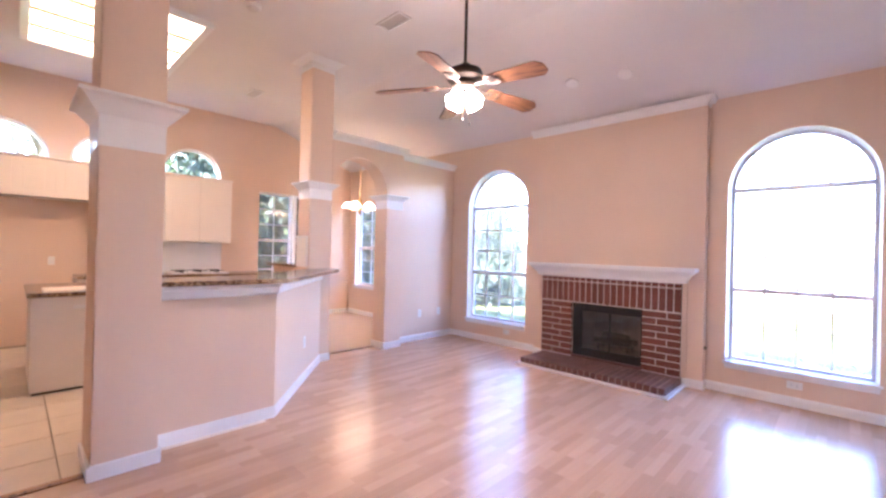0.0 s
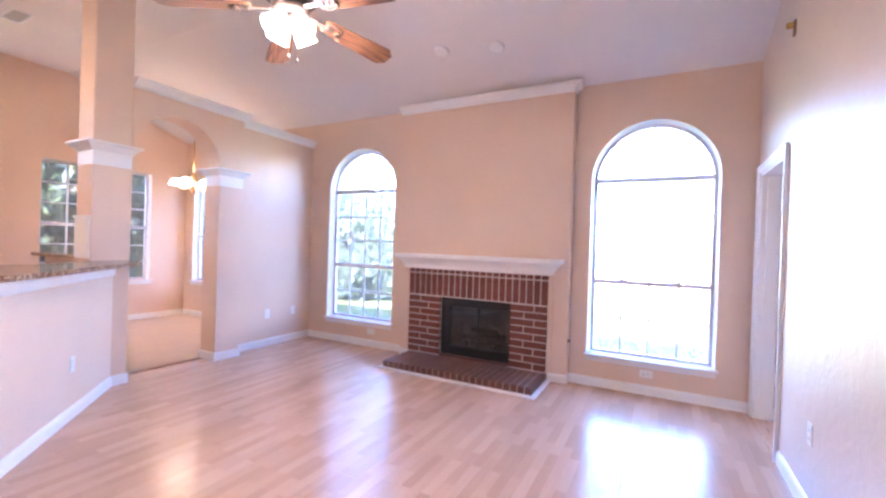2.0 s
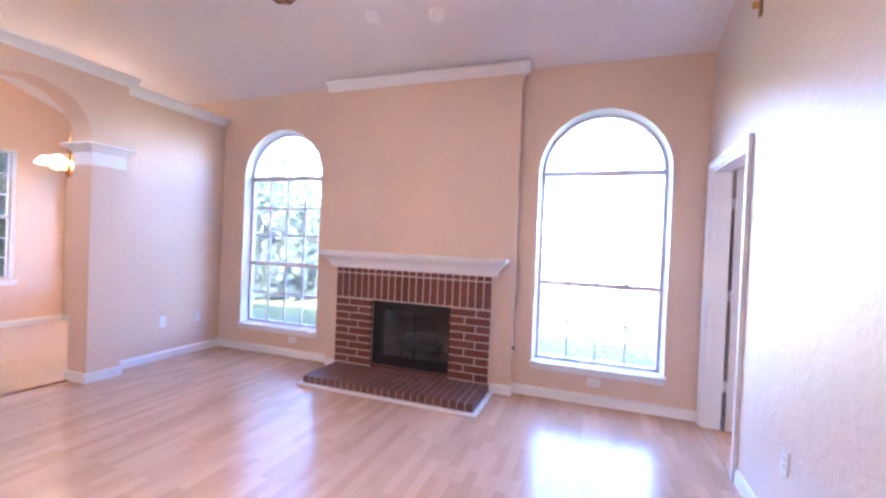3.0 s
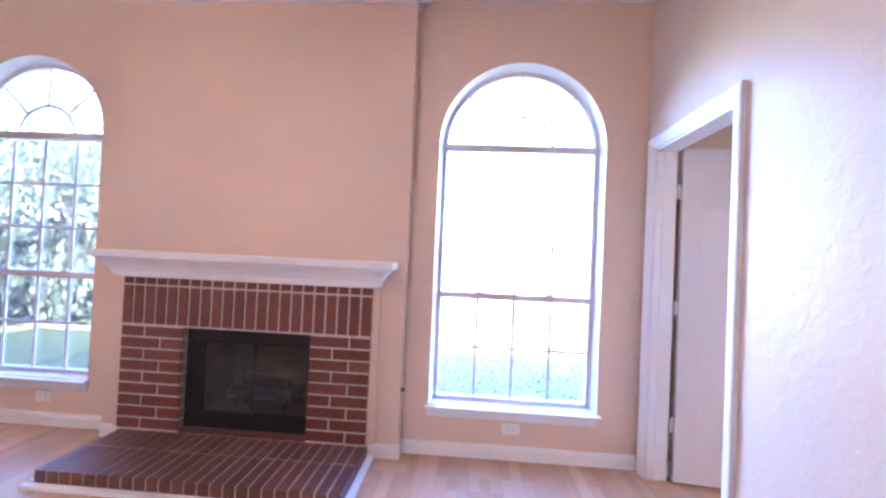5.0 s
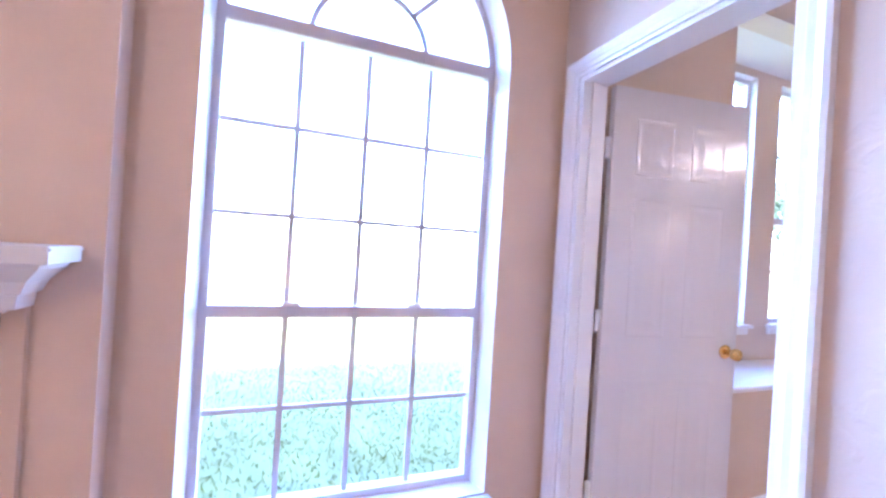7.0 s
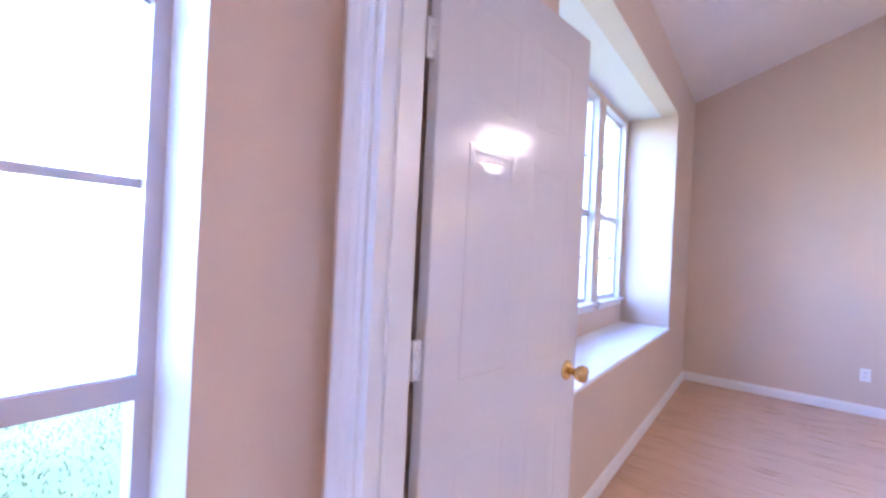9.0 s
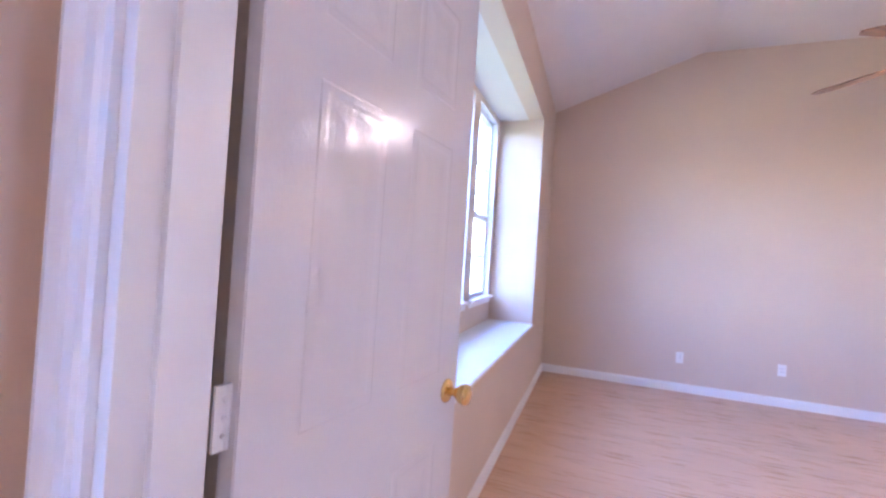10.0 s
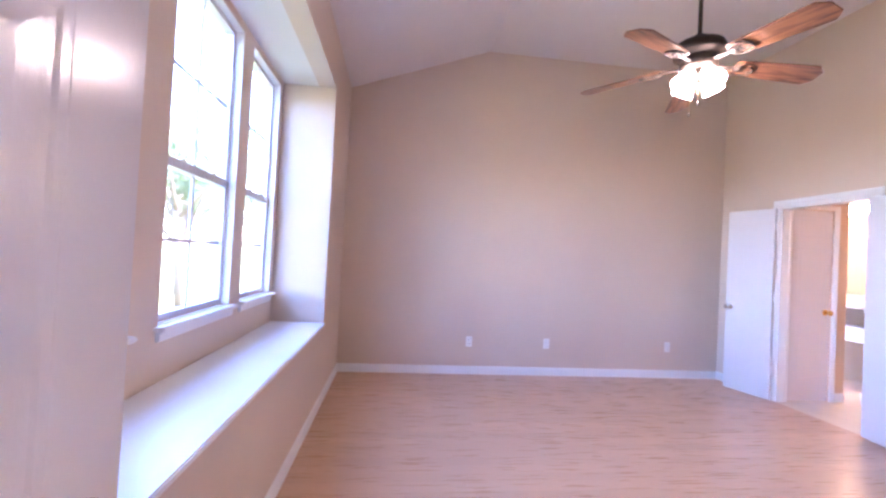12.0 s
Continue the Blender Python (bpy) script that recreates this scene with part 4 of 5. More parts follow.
# ---------------- ceiling fans ----------------
def ceiling_fan(x, y, zb, ceiling, angle0, label, shade_material, shade_angle):
    fan = thing("ceiling_fan", label, "ceiling fan", pose(x, y, zb), group="ceiling fans")
    rod = ceiling - zb
    part("downrod", lathe([(0.011, 0.165), (0.011, rod - 0.04)], None, 12), M_BRONZE, fan)
    part("canopy", lathe([(0.02, rod - 0.09), (0.055, rod - 0.06), (0.065, rod - 0.01), (0.065, rod)], None, 24), M_BRONZE, fan)
    part("motor_housing", lathe([(0.03, -0.035), (0.075, -0.03), (0.095, -0.012), (0.095, 0.022), (0.085, 0.03), (0.085, 0.042), (0.128, 0.05), (0.133, 0.065), (0.133, 0.088), (0.12, 0.112), (0.06, 0.126), (0.03, 0.165), (0.014, 0.17)], None, 32), M_BRONZE, fan)
    part("switch_housing", lathe([(0.015, -0.10), (0.04, -0.095), (0.055, -0.075), (0.05, -0.035)], None, 24), M_BRONZE, fan)
    bm = bmesh.new()
    prof = [(0.19, 0.040), (0.22, 0.052), (0.35, 0.062), (0.50, 0.071), (0.60, 0.074), (0.642, 0.036)]
    outline = [(r, -w) for r, w in prof] + [(r, w) for r, w in prof[::-1]]
    lo = [bm.verts.new((px, py, -0.004)) for px, py in outline]
    hi = [bm.verts.new((px, py, 0.004)) for px, py in outline]
    bm.faces.new(lo[::-1]), bm.faces.new(hi)
    for i in range(len(lo)):
        bm.faces.new((lo[i], lo[(i + 1) % len(lo)], hi[(i + 1) % len(lo)], hi[i]))
    blade = None
    for k in range(5):
        a = angle0 + 72 * k
        m = pose(0, 0, 0.012, 0, 0, a) @ pose(0, 0, 0, 0, 4, 0) @ pose(0, 0, 0, -13, 0, 0)
        if blade is None:
            blade = part("blade", bm, M_BLADE, fan, "walnut brown fan blade", m=m)
            b2 = bmesh.new()
            add_box(b2, 0.10, -0.012, -0.012, 0.22, 0.012, -0.003, 0.003)
            add_box(b2, 0.20, -0.022, -0.011, 0.25, 0.022, -0.005, 0.003)
            add_lathe(b2, [(0.016, -0.014), (0.016, -0.004)], Matrix.Translation((0.215, 0, 0)), 12)
            for sy in (-1, 1):
                for k2 in range(10):
                    a0, a1 = math.pi * k2 / 9 * 1.25, math.pi * (k2 + 1) / 9 * 1.25
                    p0 = (0.245 - 0.055 * math.cos(a0), sy * (0.012 + 0.034 * math.sin(a0)))
                    p1 = (0.245 - 0.055 * math.cos(a1), sy * (0.012 + 0.034 * math.sin(a1)))
                    dv = Vector((p1[0] - p0[0], p1[1] - p0[1], 0))
                    add_lathe(b2, [(0.005, 0), (0.005, dv.length)], Matrix.Translation((p0[0], p0[1], -0.010)) @ dv.to_track_quat("Z", "X").to_matrix().to_4x4(), 6)
            iron = part("blade_iron", b2, M_BRONZE, blade)
        else:
            o = new("blade", blade.data)
            o.parent, o.matrix_basis = fan, m
            i2 = new("blade_iron", iron.data)
            i2.parent = o
    shade = None
    for k in range(4):
        a = shade_angle + 90 * k
        m = pose(0, 0, -0.042, 0, 0, a) @ pose(0.045, 0, 0.0, 0, 143, 0)
        if shade is None:
            shade = part("shade", lathe([(0.02, 0.0), (0.027, 0.013), (0.038, 0.034), (0.043, 0.06), (0.047, 0.085), (0.055, 0.108), (0.052, 0.108), (0.040, 0.06), (0.02, 0.018), (0.0, 0.014)], None, 24), shade_material, fan, "glowing frosted glass tulip shade", m=m)
        else:
            o = new("shade", shade.data)
            o.parent, o.matrix_basis = fan, m
            o["label"] = "glowing frosted glass tulip shade"
        part("lamp_arm", lathe([(0.012, -0.05), (0.02, -0.02), (0.024, 0.004)], None, 12), M_BRONZE, fan, m=m)
    for sx, ln in ((0.035, 0.16), (-0.03, 0.12)):
        ch = part("pull_chain", lathe([(0.0015, -0.09 - ln), (0.0015, -0.08)], Matrix.Translation((sx, 0.02, 0)), 6), M_BRASS, fan)
        part("pull_knob", lathe([(0.002, 0), (0.006, -0.008), (0.005, -0.02), (0.0, -0.024)], Matrix.Translation((sx, 0.02, -0.09 - ln)), 10), M_BRONZE, ch)
    return fan


ceiling_fan(-2.471, -2.908, 2.555, HIGH, 1.6, "five-bladed walnut ceiling fan with lit frosted shades", M_SHADE, -4)
ceiling_fan(2.29, -2.21, 2.42, BHIGH, 46, "five-bladed walnut ceiling fan above the bedroom floor", M_SHADE_BED, 98)

# ---------------- ceiling fixtures ----------------
fl = thing("ceiling_light_box", "large fluorescent ceiling light with warm glowing panels", "ceiling light", pose(0, 0, HIGH))
LX0, LX1, LY0, LY1 = -7.0, -5.25, -5.05, -3.8
bm = bmesh.new()
add_box(bm, LX0 - 0.05, LY0 - 0.07, -0.06, LX1 + 0.05, LY0, -0.001)
add_box(bm, LX0 - 0.05, LY1, -0.06, LX1 + 0.05, LY1 + 0.07, -0.001)
add_box(bm, LX0 - 0.07, LY0, -0.06, LX0 - 0.025, LY1, -0.001)
add_box(bm, LX1 + 0.025, LY0, -0.06, LX1 + 0.07, LY1, -0.001)
part("frame", bm, M_TRIM, fl, "white frame")
# brown puts the shade of the gaps between the panels into the divider colour
M_SLAT = mat("shadow_gap_brown", (0.30, 0.18, 0.10), 0.6, var=0.08)
for k in range(4):
    xa, xb = LX0 + (LX1 - LX0) * k / 4 + 0.012, LX0 + (LX1 - LX0) * (k + 1) / 4 - 0.012
    if k:
        part("divider", box(xa - 0.034, LY0, -0.055, xa + 0.010, LY1, -0.031, 0.003), M_SLAT, fl, "thin divider coloured brown as a shadow gap")
    part("diffuser", box(xa, LY0, -0.03, xb, LY1, -0.02), M_DIFF, fl, "glowing diffuser panel")


def vent(x, y, z, rz, w=0.36, d=0.17):
    v = thing("ceiling_vent", "grey slatted air vent in the white ceiling", "vent", pose(x, y, z, 0, 0, rz), group="ceiling vents")
    bm = bmesh.new()
    add_box(bm, -w / 2, -d / 2, -0.012, w / 2, -d / 2 + 0.02, 0, 0.002)
    add_box(bm, -w / 2, d / 2 - 0.02, -0.012, w / 2, d / 2, 0, 0.002)
    add_box(bm, -w / 2, -d / 2 + 0.02, -0.012, -w / 2 + 0.02, d / 2 - 0.02, 0, 0.002)
    add_box(bm, w / 2 - 0.02, -d / 2 + 0.02, -0.012, w / 2, d / 2 - 0.02, 0, 0.002)
    part("frame", bm, M_TRIM, v, "white vent frame")
    part("backing", box(-w / 2 + 0.02, -d / 2 + 0.02, -0.003, w / 2 - 0.02, d / 2 - 0.02, -0.0005), M_VENT, v)
    for k in range(7):
        y0 = -d / 2 + 0.024 + k * (d - 0.044) / 7
        part("slat", box(-w / 2 + 0.02, -0.006, -0.0015, w / 2 - 0.02, 0.006, 0.0015), M_VENT, v, m=pose(0, y0 + 0.006, -0.008, 35, 0, 0))


vent(-3.77, -2.53, HIGH, 0)
vent(-6.86, -2.67, HIGH, 0)
SA = math.degrees(math.atan((HIGH - LOW) / RUN))
for x, y in ((-2.19, -0.68), (-2.75, -0.76)):
    sp = thing("ceiling_speaker", "round grey ceiling speaker in a white ring", "speaker", pose(x, y, ceil_z(y), -SA, 0, 0), group="ceiling speakers")
    part("ring", lathe([(0.05, -0.018), (0.066, -0.020), (0.076, -0.006), (0.078, 0.0), (0.05, 0.0)]), M_PLASTIC, sp)
    part("grille", lathe([(0.0, -0.009), (0.03, -0.010), (0.052, -0.006), (0.052, -0.001), (0.0, -0.001)]), M_GREY, sp)
sm = thing("smoke_detector", "round white smoke detector on the ceiling", "smoke detector", pose(-4.55, -3.59, HIGH))
part("body", lathe([(0.0, -0.04), (0.045, -0.04), (0.065, -0.025), (0.068, 0.0)]), M_PLASTIC, sm)
part("vent_ring", lathe([(0.05, -0.043), (0.055, -0.036), (0.048, -0.038)]), M_VENT, sm)
wb = thing("wall_bracket", "small tan wooden bracket high on the wall", "bracket", pose(0, -1.0, 2.80))
part("plate", box(-0.012, -0.02, 0, 0, 0.02, 0.10, 0.003), M_BLADE, wb)
part("hook", box(-0.05, -0.012, 0.05, -0.012, 0.012, 0.09, 0.005), M_BRASS, wb)


# ---------------- outlets ----------------
def outlet(m, kind="outlet"):
    """A cover plate in its own frame: faces +y, lying in the xz plane."""
    o = thing("wall_outlet", "white plastic duplex outlet plate on the wall", "outlet", m, group="outlets")
    part("plate", box(-0.036, 0, -0.058, 0.036, 0.006, 0.058, 0.002), M_PLASTIC, o)
    for z in (-0.02, 0.02):
        s = part("socket", box(-0.016, 0.006, z - 0.013, 0.016, 0.009, z + 0.013, 0.002), M_PLASTIC, o)
        part("slot", box(-0.008, 0.009, z - 0.004, -0.005, 0.0095, z + 0.006), M_DARK, s)
        part("slot", box(0.005, 0.009, z - 0.004, 0.008, 0.0095, z + 0.006), M_DARK, s)


outlet(pose(-0.82, 0, 0.20, 0, 90, 180))
outlet(pose(-4.1, 0, 0.20, 0, 90, 180))
outlet(pose(0, -1.59, 0.43, 0, 0, 90))
outlet(pose(-5.23, -0.72, 0.41, 0, 0, -90))
outlet(pose(-5.23, -0.30, 0.41, 0, 0, -90))
outlet(pose(XW, -4.75, 1.12, 0, 0, -90))
for y in (-1.489, -2.389, -3.877):
    outlet(pose(BE, y, 0.362, 0, 0, 90))
outlet(pose(-4.53, -2.999, 0.40, 0, 0, -41.6))

# ---------------- kitchen ----------------
def cabinet_door(parent, y0, y1, z0, z1, x):
    d = part("door", box(x, y0 + 0.003, z0 + 0.003, x + 0.018, y1 - 0.003, z1 - 0.003, 0.003), M_CAB, parent)
    bm = bmesh.new()
    r = 0.055
    rings = []
    for e, dx in ((r, 0.0182), (r + 0.01, 0.013), (r + 0.025, 0.013), (r + 0.045, 0.019)):
        rings.append([bm.verts.new((x + dx, py, pz)) for py, pz in ((y0 + e, z0 + e), (y1 - e, z0 + e), (y1 - e, z1 - e), (y0 + e, z1 - e))])
    for a, b in zip(rings, rings[1:]):
        for i in range(4):
            bm.faces.new((a[i], a[(i + 1) % 4], b[(i + 1) % 4], b[i]))
    bm.faces.new(rings[-1])
    part("door_panel", bm, M_CAB, d)


def wall_cabinet(y0, y1, z0, z1, doors, depth=0.32):
    c = thing("wall_cabinet", "white painted wall cabinet with raised-panel doors", "cabinet", group="kitchen wall cabinets")
    part("body", box(XW, y0, z0, XW + depth, y1, z1, 0.002), M_CAB, c)
    part("cornice", box(XW, y0 - 0.015, z1, XW + depth + 0.03, y1 + 0.015, z1 + 0.03, 0.006), M_CAB, c)
    for k in range(doors):
        a = y0 + (y1 - y0) * k / doors
        b = y0 + (y1 - y0) * (k + 1) / doors
        cabinet_door(c, a, b, z0 + 0.01, z1 - 0.01, XW + depth)


wall_cabinet(-3.52, -2.56, 1.42, 2.45, 2)
wall_cabinet(-4.35, -3.522, 1.42, 2.45, 2)
wall_cabinet(-5.15, -4.352, 1.95, 2.45, 2)
wall_cabinet(-6.00, -5.152, 1.95, 2.45, 2)
# base units with a brown top along the west wall
for k in range(4):
    y1 = -2.05 - k * 0.62
    c = thing("base_cabinet", "white painted base cabinet under the counter", "cabinet", group="kitchen base cabinets")
    part("body", box(XW, y1 - 0.618, 0.10, XW + 0.58, y1, 0.89, 0.002), M_CAB, c)
    part("toe_kick", box(XW, y1 - 0.618, 0, XW + 0.52, y1, 0.10), M_DARK, c)
    cabinet_door(c, y1 - 0.61, y1 - 0.008, 0.12, 0.70, XW + 0.58)
    part("drawer", box(XW + 0.58, y1 - 0.61, 0.72, XW + 0.598, y1 - 0.008, 0.875, 0.003), M_CAB, c)
bm = box(XW, -4.53, 0.89, XW + 0.63, -2.03, 0.93, 0.006)
tagged(ob_from("counter_top", bm, M_GRANITE), "brown speckled granite counter along the kitchen wall", "worktop")
tagged(ob_from("backsplash", box(XW, -3.90, 0.93, XW + 0.012, -2.60, 1.42), M_TRIM), "plain white backsplash panel above the counter", "backsplash")
ck = thing("cooktop", "white gas cooktop with black burner grates", "cooktop", pose(XW + 0.32, -3.05, 0.93))
part("plate", box(-0.25, -0.40, 0, 0.25, 0.40, 0.02, 0.005), M_PLASTIC, ck)
for gx in (-0.11, 0.11):
    for gy in (-0.25, 0.0, 0.25):
        bm = bmesh.new()
        add_box(bm, gx - 0.09, gy - 0.006, 0.04, gx + 0.09, gy + 0.006, 0.052)
        add_box(bm, gx - 0.006, gy - 0.10, 0.041, gx + 0.006, gy + 0.10, 0.051)
        for sx in (-1, 1):
            add_box(bm, gx + sx * 0.085 - 0.005, gy - 0.005, 0.02, gx + sx * 0.085 + 0.005, gy + 0.005, 0.04)
        add_lathe(bm, [(0.03, 0.02), (0.03, 0.035), (0.02, 0.038)], Matrix.Translation((gx, gy, 0)), 14)
        part("burner", bm, M_BLACK, ck, "black burner with grate")
# peninsula with a dishwasher end
isl = thing("kitchen_island", "white kitchen island with a brown granite top", "island")
IX0, IX1, IY0, IY1 = -6.85, -5.68, -5.0, -4.05
part("body", box(IX0, IY0, 0.02, IX1, IY1, 0.87, 0.004), M_CAB, isl)
part("top", box(IX0 - 0.03, IY0 - 0.03, 0.875, IX1 + 0.03, IY1 + 0.03, 0.915, 0.006), M_GRANITE, isl, "brown granite top")
part("end_panel", box(IX1, IY0 + 0.03, 0.06, IX1 + 0.015, IY1 - 0.03, 0.84, 0.004), M_CAB, isl)
part("handle", box(IX1 + 0.015, IY0 + 0.28, 0.76, IX1 + 0.05, IY0 + 0.42, 0.79, 0.008), M_PLASTIC, isl, "white bar handle")
part("toe_strip", box(IX0 + 0.02, IY0 + 0.02, 0, IX1 - 0.01, IY1 - 0.02, 0.02), M_DARK, isl)
cb = thing("cutting_board", "thin pale board lying on the island", "board", pose(-5.9, -4.62, 0.915))
part("board", box(-0.22, -0.3, 0, 0.22, 0.3, 0.018, 0.005), M_CAB, cb)
# chandelier in the nook
ch = thing("chandelier", "brass chandelier with lit pale glass shades over the nook", "chandelier", pose(-6.9, -0.72, 2.12))
CT = ceil_z(-0.72) - 2.12
part("chain", lathe([(0.006, 0.2), (0.006, CT - 0.02)], None, 8), M_BRASS, ch)
part("canopy", lathe([(0.012, CT - 0.05), (0.06, CT - 0.015), (0.06, CT)], None, 20), M_BRASS, ch)
part("hub", lathe([(0.01, -0.12), (0.03, -0.08), (0.02, -0.02), (0.05, 0.03), (0.03, 0.09), (0.04, 0.13), (0.01, 0.21)], None, 20), M_BRASS, ch)
for k in range(5):
    a = 72 * k + 15
    bm = bmesh.new()
    pts = [(0.03, 0.0), (0.10, -0.05), (0.17, -0.03), (0.21, 0.05), (0.215, 0.09)]
    for (r0, z0), (r1, z1) in zip(pts, pts[1:]):
        dv = Vector((r1 - r0, 0, z1 - z0))
        add_lathe(bm, [(0.008, 0), (0.008, dv.length)], Matrix.Translation((r0, 0, z0)) @ dv.to_track_quat("Z", "X").to_matrix().to_4x4(), 8)
    arm = part("arm", bm, M_BRASS, ch, m=pose(0, 0, 0, 0, 0, a))
    part("shade", lathe([(0.10, 0.015), (0.085, 0.05), (0.055, 0.09), (0.025, 0.105), (0.022, 0.10), (0.05, 0.082), (0.08, 0.045), (0.096, 0.015)], Matrix.Translation((0.215, 0, 0.0)), 20), M_SHADE2, arm, "glowing pale glass shade")

# ---------------- bathroom beyond the bedroom ----------------
M_BATHW = knockdown("bath_wall_paint", (0.66, 0.50, 0.36), 0.5, 0.1)
structure("floor_bath", box(2.4, -7.0, -0.2, 6.0, BS - 0.12, -0.001), M_TILE, "cream tiled bathroom floor", "floor")
structure("floor_bath_sill", box(3.19, BS - 0.12, -0.012, 4.03, BS + 0.005, 0.001), M_TILE, "cream tile at the bathroom doorway", "floor")
CD = (-5.15, -4.665, 0.0, 1.985, False)
structure("wall_bath_closet", wall_mesh("y", 4.035, 0.12, -5.33, BS - 0.12, lambda s: 2.6, [CD]), M_BATHW, "peach bathroom wall with the closet door", "wall")
structure("wall_bath_south", wall_mesh("x", -6.78, -0.12, 2.4, 6.0, lambda s: 2.6, []), M_BATHW, "peach bathroom wall behind the vanity", "wall")
structure("wall_bath_west", wall_mesh("y", 2.52, -0.12, -6.9, BS - 0.12, lambda s: 2.6, []), M_BATHW, "peach bathroom wall", "wall")
structure("wall_bath_east", wall_mesh("y", 5.5, 0.12, -6.9, BS - 0.12, lambda s: 2.6, []), M_BATHW, "peach bathroom wall", "wall")
structure("ceiling_bath", box(2.4, -6.9, 2.6, 5.62, BS - 0.12, 2.7), M_CEIL, "white bathroom ceiling", "ceiling")
baseboard((4.035, -5.33), (4.035, -5.21), (-1, 0))
casing("x", BS, 1, 3.19, 4.03, 1.985)
bm = bmesh.new()
add_box(bm, 3.19, BS - 0.121, 0, 3.208, BS + 0.001, 1.985)
add_box(bm, 4.012, BS - 0.121, 0, 4.03, BS + 0.001, 1.985)
add_box(bm, 3.208, BS - 0.121, 1.967, 4.012, BS + 0.001, 1.985)
structure("door_jamb_bath", bm, M_TRIM, "white painted bathroom door jamb", "door jamb")


def narrow_panels(w):
    return [(0.09, z0, w - 0.09, z1) for z0, z1 in ((0.22, 0.80), (0.99, 1.56), (1.67, 1.90))]


for nm, m, lab in (("door_2", pose(4.035, BS + 0.05, 0.012, 0, 0, 15), "open white narrow bathroom door with a nickel knob"), ("door_3", pose(3.185, BS + 0.05, 0.012, 0, 0, 168), "open white narrow bathroom door folded back to the wall")):
    dd = thing(nm, lab, "door", m, kind="structure")
    panel_leaf(0.47, 1.955, 0.035, dd, M_DOOR, [])
    knob(dd, 0.42, 0.90, 0.035, M_STEEL)
    for z in (0.25, 1.0, 1.72):
        hinge(dd, z, 0.0)
cd = thing("door_4", "closed white closet door in the bathroom with a nickel knob", "door", pose(4.054, -4.668, 0.012, 0, 0, -90), kind="structure")
panel_leaf(0.475, 1.965, 0.035, cd, M_DOOR, narrow_panels(0.475))
knob(cd, 0.415, 0.91, 0.035, M_BRASS)
for z in (0.25, 1.0, 1.7):
    hinge(cd, z, -0.02)
casing("y", 4.035, -1, -5.15, -4.665, 1.985, 0.05)
van = thing("vanity", "peach bathroom vanity with a pale counter and a knee space", "vanity", pose(0, 0, 0))
M_VTOP = mat("cultured_marble", (0.75, 0.66, 0.58), 0.2, var=0.05, scale=8)
part("counter", box(4.45, -6.78, 0.93, 5.49, -6.2, 0.965, 0.006), M_VTOP, van, "pale marble counter")
part("body", box(4.86, -6.78, 0.0, 5.49, -6.22, 0.93, 0.003), M_CAB, van)
part("desk_top", box(4.0, -6.78, 0.67, 4.86, -6.2, 0.70, 0.004), M_VTOP, van, "lower pale desk top")
dr = part("drawer", box(4.02, -6.74, 0.52, 4.84, -6.22, 0.67, 0.004), M_CAB, van)
part("drawer_knob", lathe([(0.006, 0), (0.014, 0.015), (0.012, 0.025), (0.0, 0.027)], Matrix.Translation((4.62, -6.22, 0.60)) @ Matrix.Rotation(radians(-90), 4, "X"), 12), M_STEEL, dr)
part("leg_panel", box(4.0, -6.74, 0.0, 4.02, -6.22, 0.67), M_CAB, van)
part("counter_support", box(4.45, -6.78, 0.70, 4.47, -6.25, 0.93), M_CAB, van)
mir = thing("wall_mirror", "frameless mirror on the bathroom wall above the vanity", "mirror", pose(0, 0, 0))
part("mirror_glass", box(4.05, -6.779, 1.08, 5.45, -6.774, 1.85, 0.001), M_MIRROR, mir)
vl = thing("vanity_light", "lit vanity light bar above the bathroom mirror", "wall light", pose(4.75, -6.779, 2.2))
part("back_plate", box(-0.5, 0, -0.06, 0.5, 0.03, 0.06, 0.004), M_BRASS, vl)
for k in range(4):
    part("globe", lathe([(0.0, -0.06), (0.03, -0.053), (0.055, -0.02), (0.058, 0.0), (0.055, 0.02), (0.03, 0.053), (0.0, 0.06)], Matrix.Translation((-0.38 + 0.25 * k, 0.095, 0)), 16), M_GLOBE, vl, "glowing white globe")

# ---------------- outside ----------------
bm = bmesh.new()
S = 900
vs = [bm.verts.new((x, y, -0.25)) for x, y in ((-S, -S), (S, -S), (S, S), (-S, S))]
bm.faces.new(vs)
structure("ground", bm, M_GRASS, "green lawn that reaches the horizon", "ground")
# nearer lawn as real blades
rg = np.random.default_rng(3)
n = 48000
px, py = rg.uniform(-6.5, 4.5, n), 0.5 + 9 * rg.uniform(0, 1, n) ** 1.6
hh, ang, ln = rg.uniform(0.018, 0.045, n), rg.uniform(0, 2 * np.pi, n), rg.uniform(-0.03, 0.03, (n, 2))
w = 0.006
co = np.empty((n, 3, 3))
co[:, 0] = np.stack([px - w * np.cos(ang), py - w * np.sin(ang), np.full(n, -0.251)], 1)
co[:, 1] = np.stack([px + w * np.cos(ang), py + w * np.sin(ang), np.full(n, -0.251)], 1)
co[:, 2] = np.stack([px + ln[:, 0], py + ln[:, 1], -0.25 + hh], 1)
me = bpy.data.meshes.new("grass")
me.from_pydata(co.reshape(-1, 3).tolist(), [], np.arange(3 * n).reshape(-1, 3).tolist())
me.materials.append(M_GRASS)
tagged(new("grass", me), "short green grass blades of the back lawn", "grass", kind="stuff")


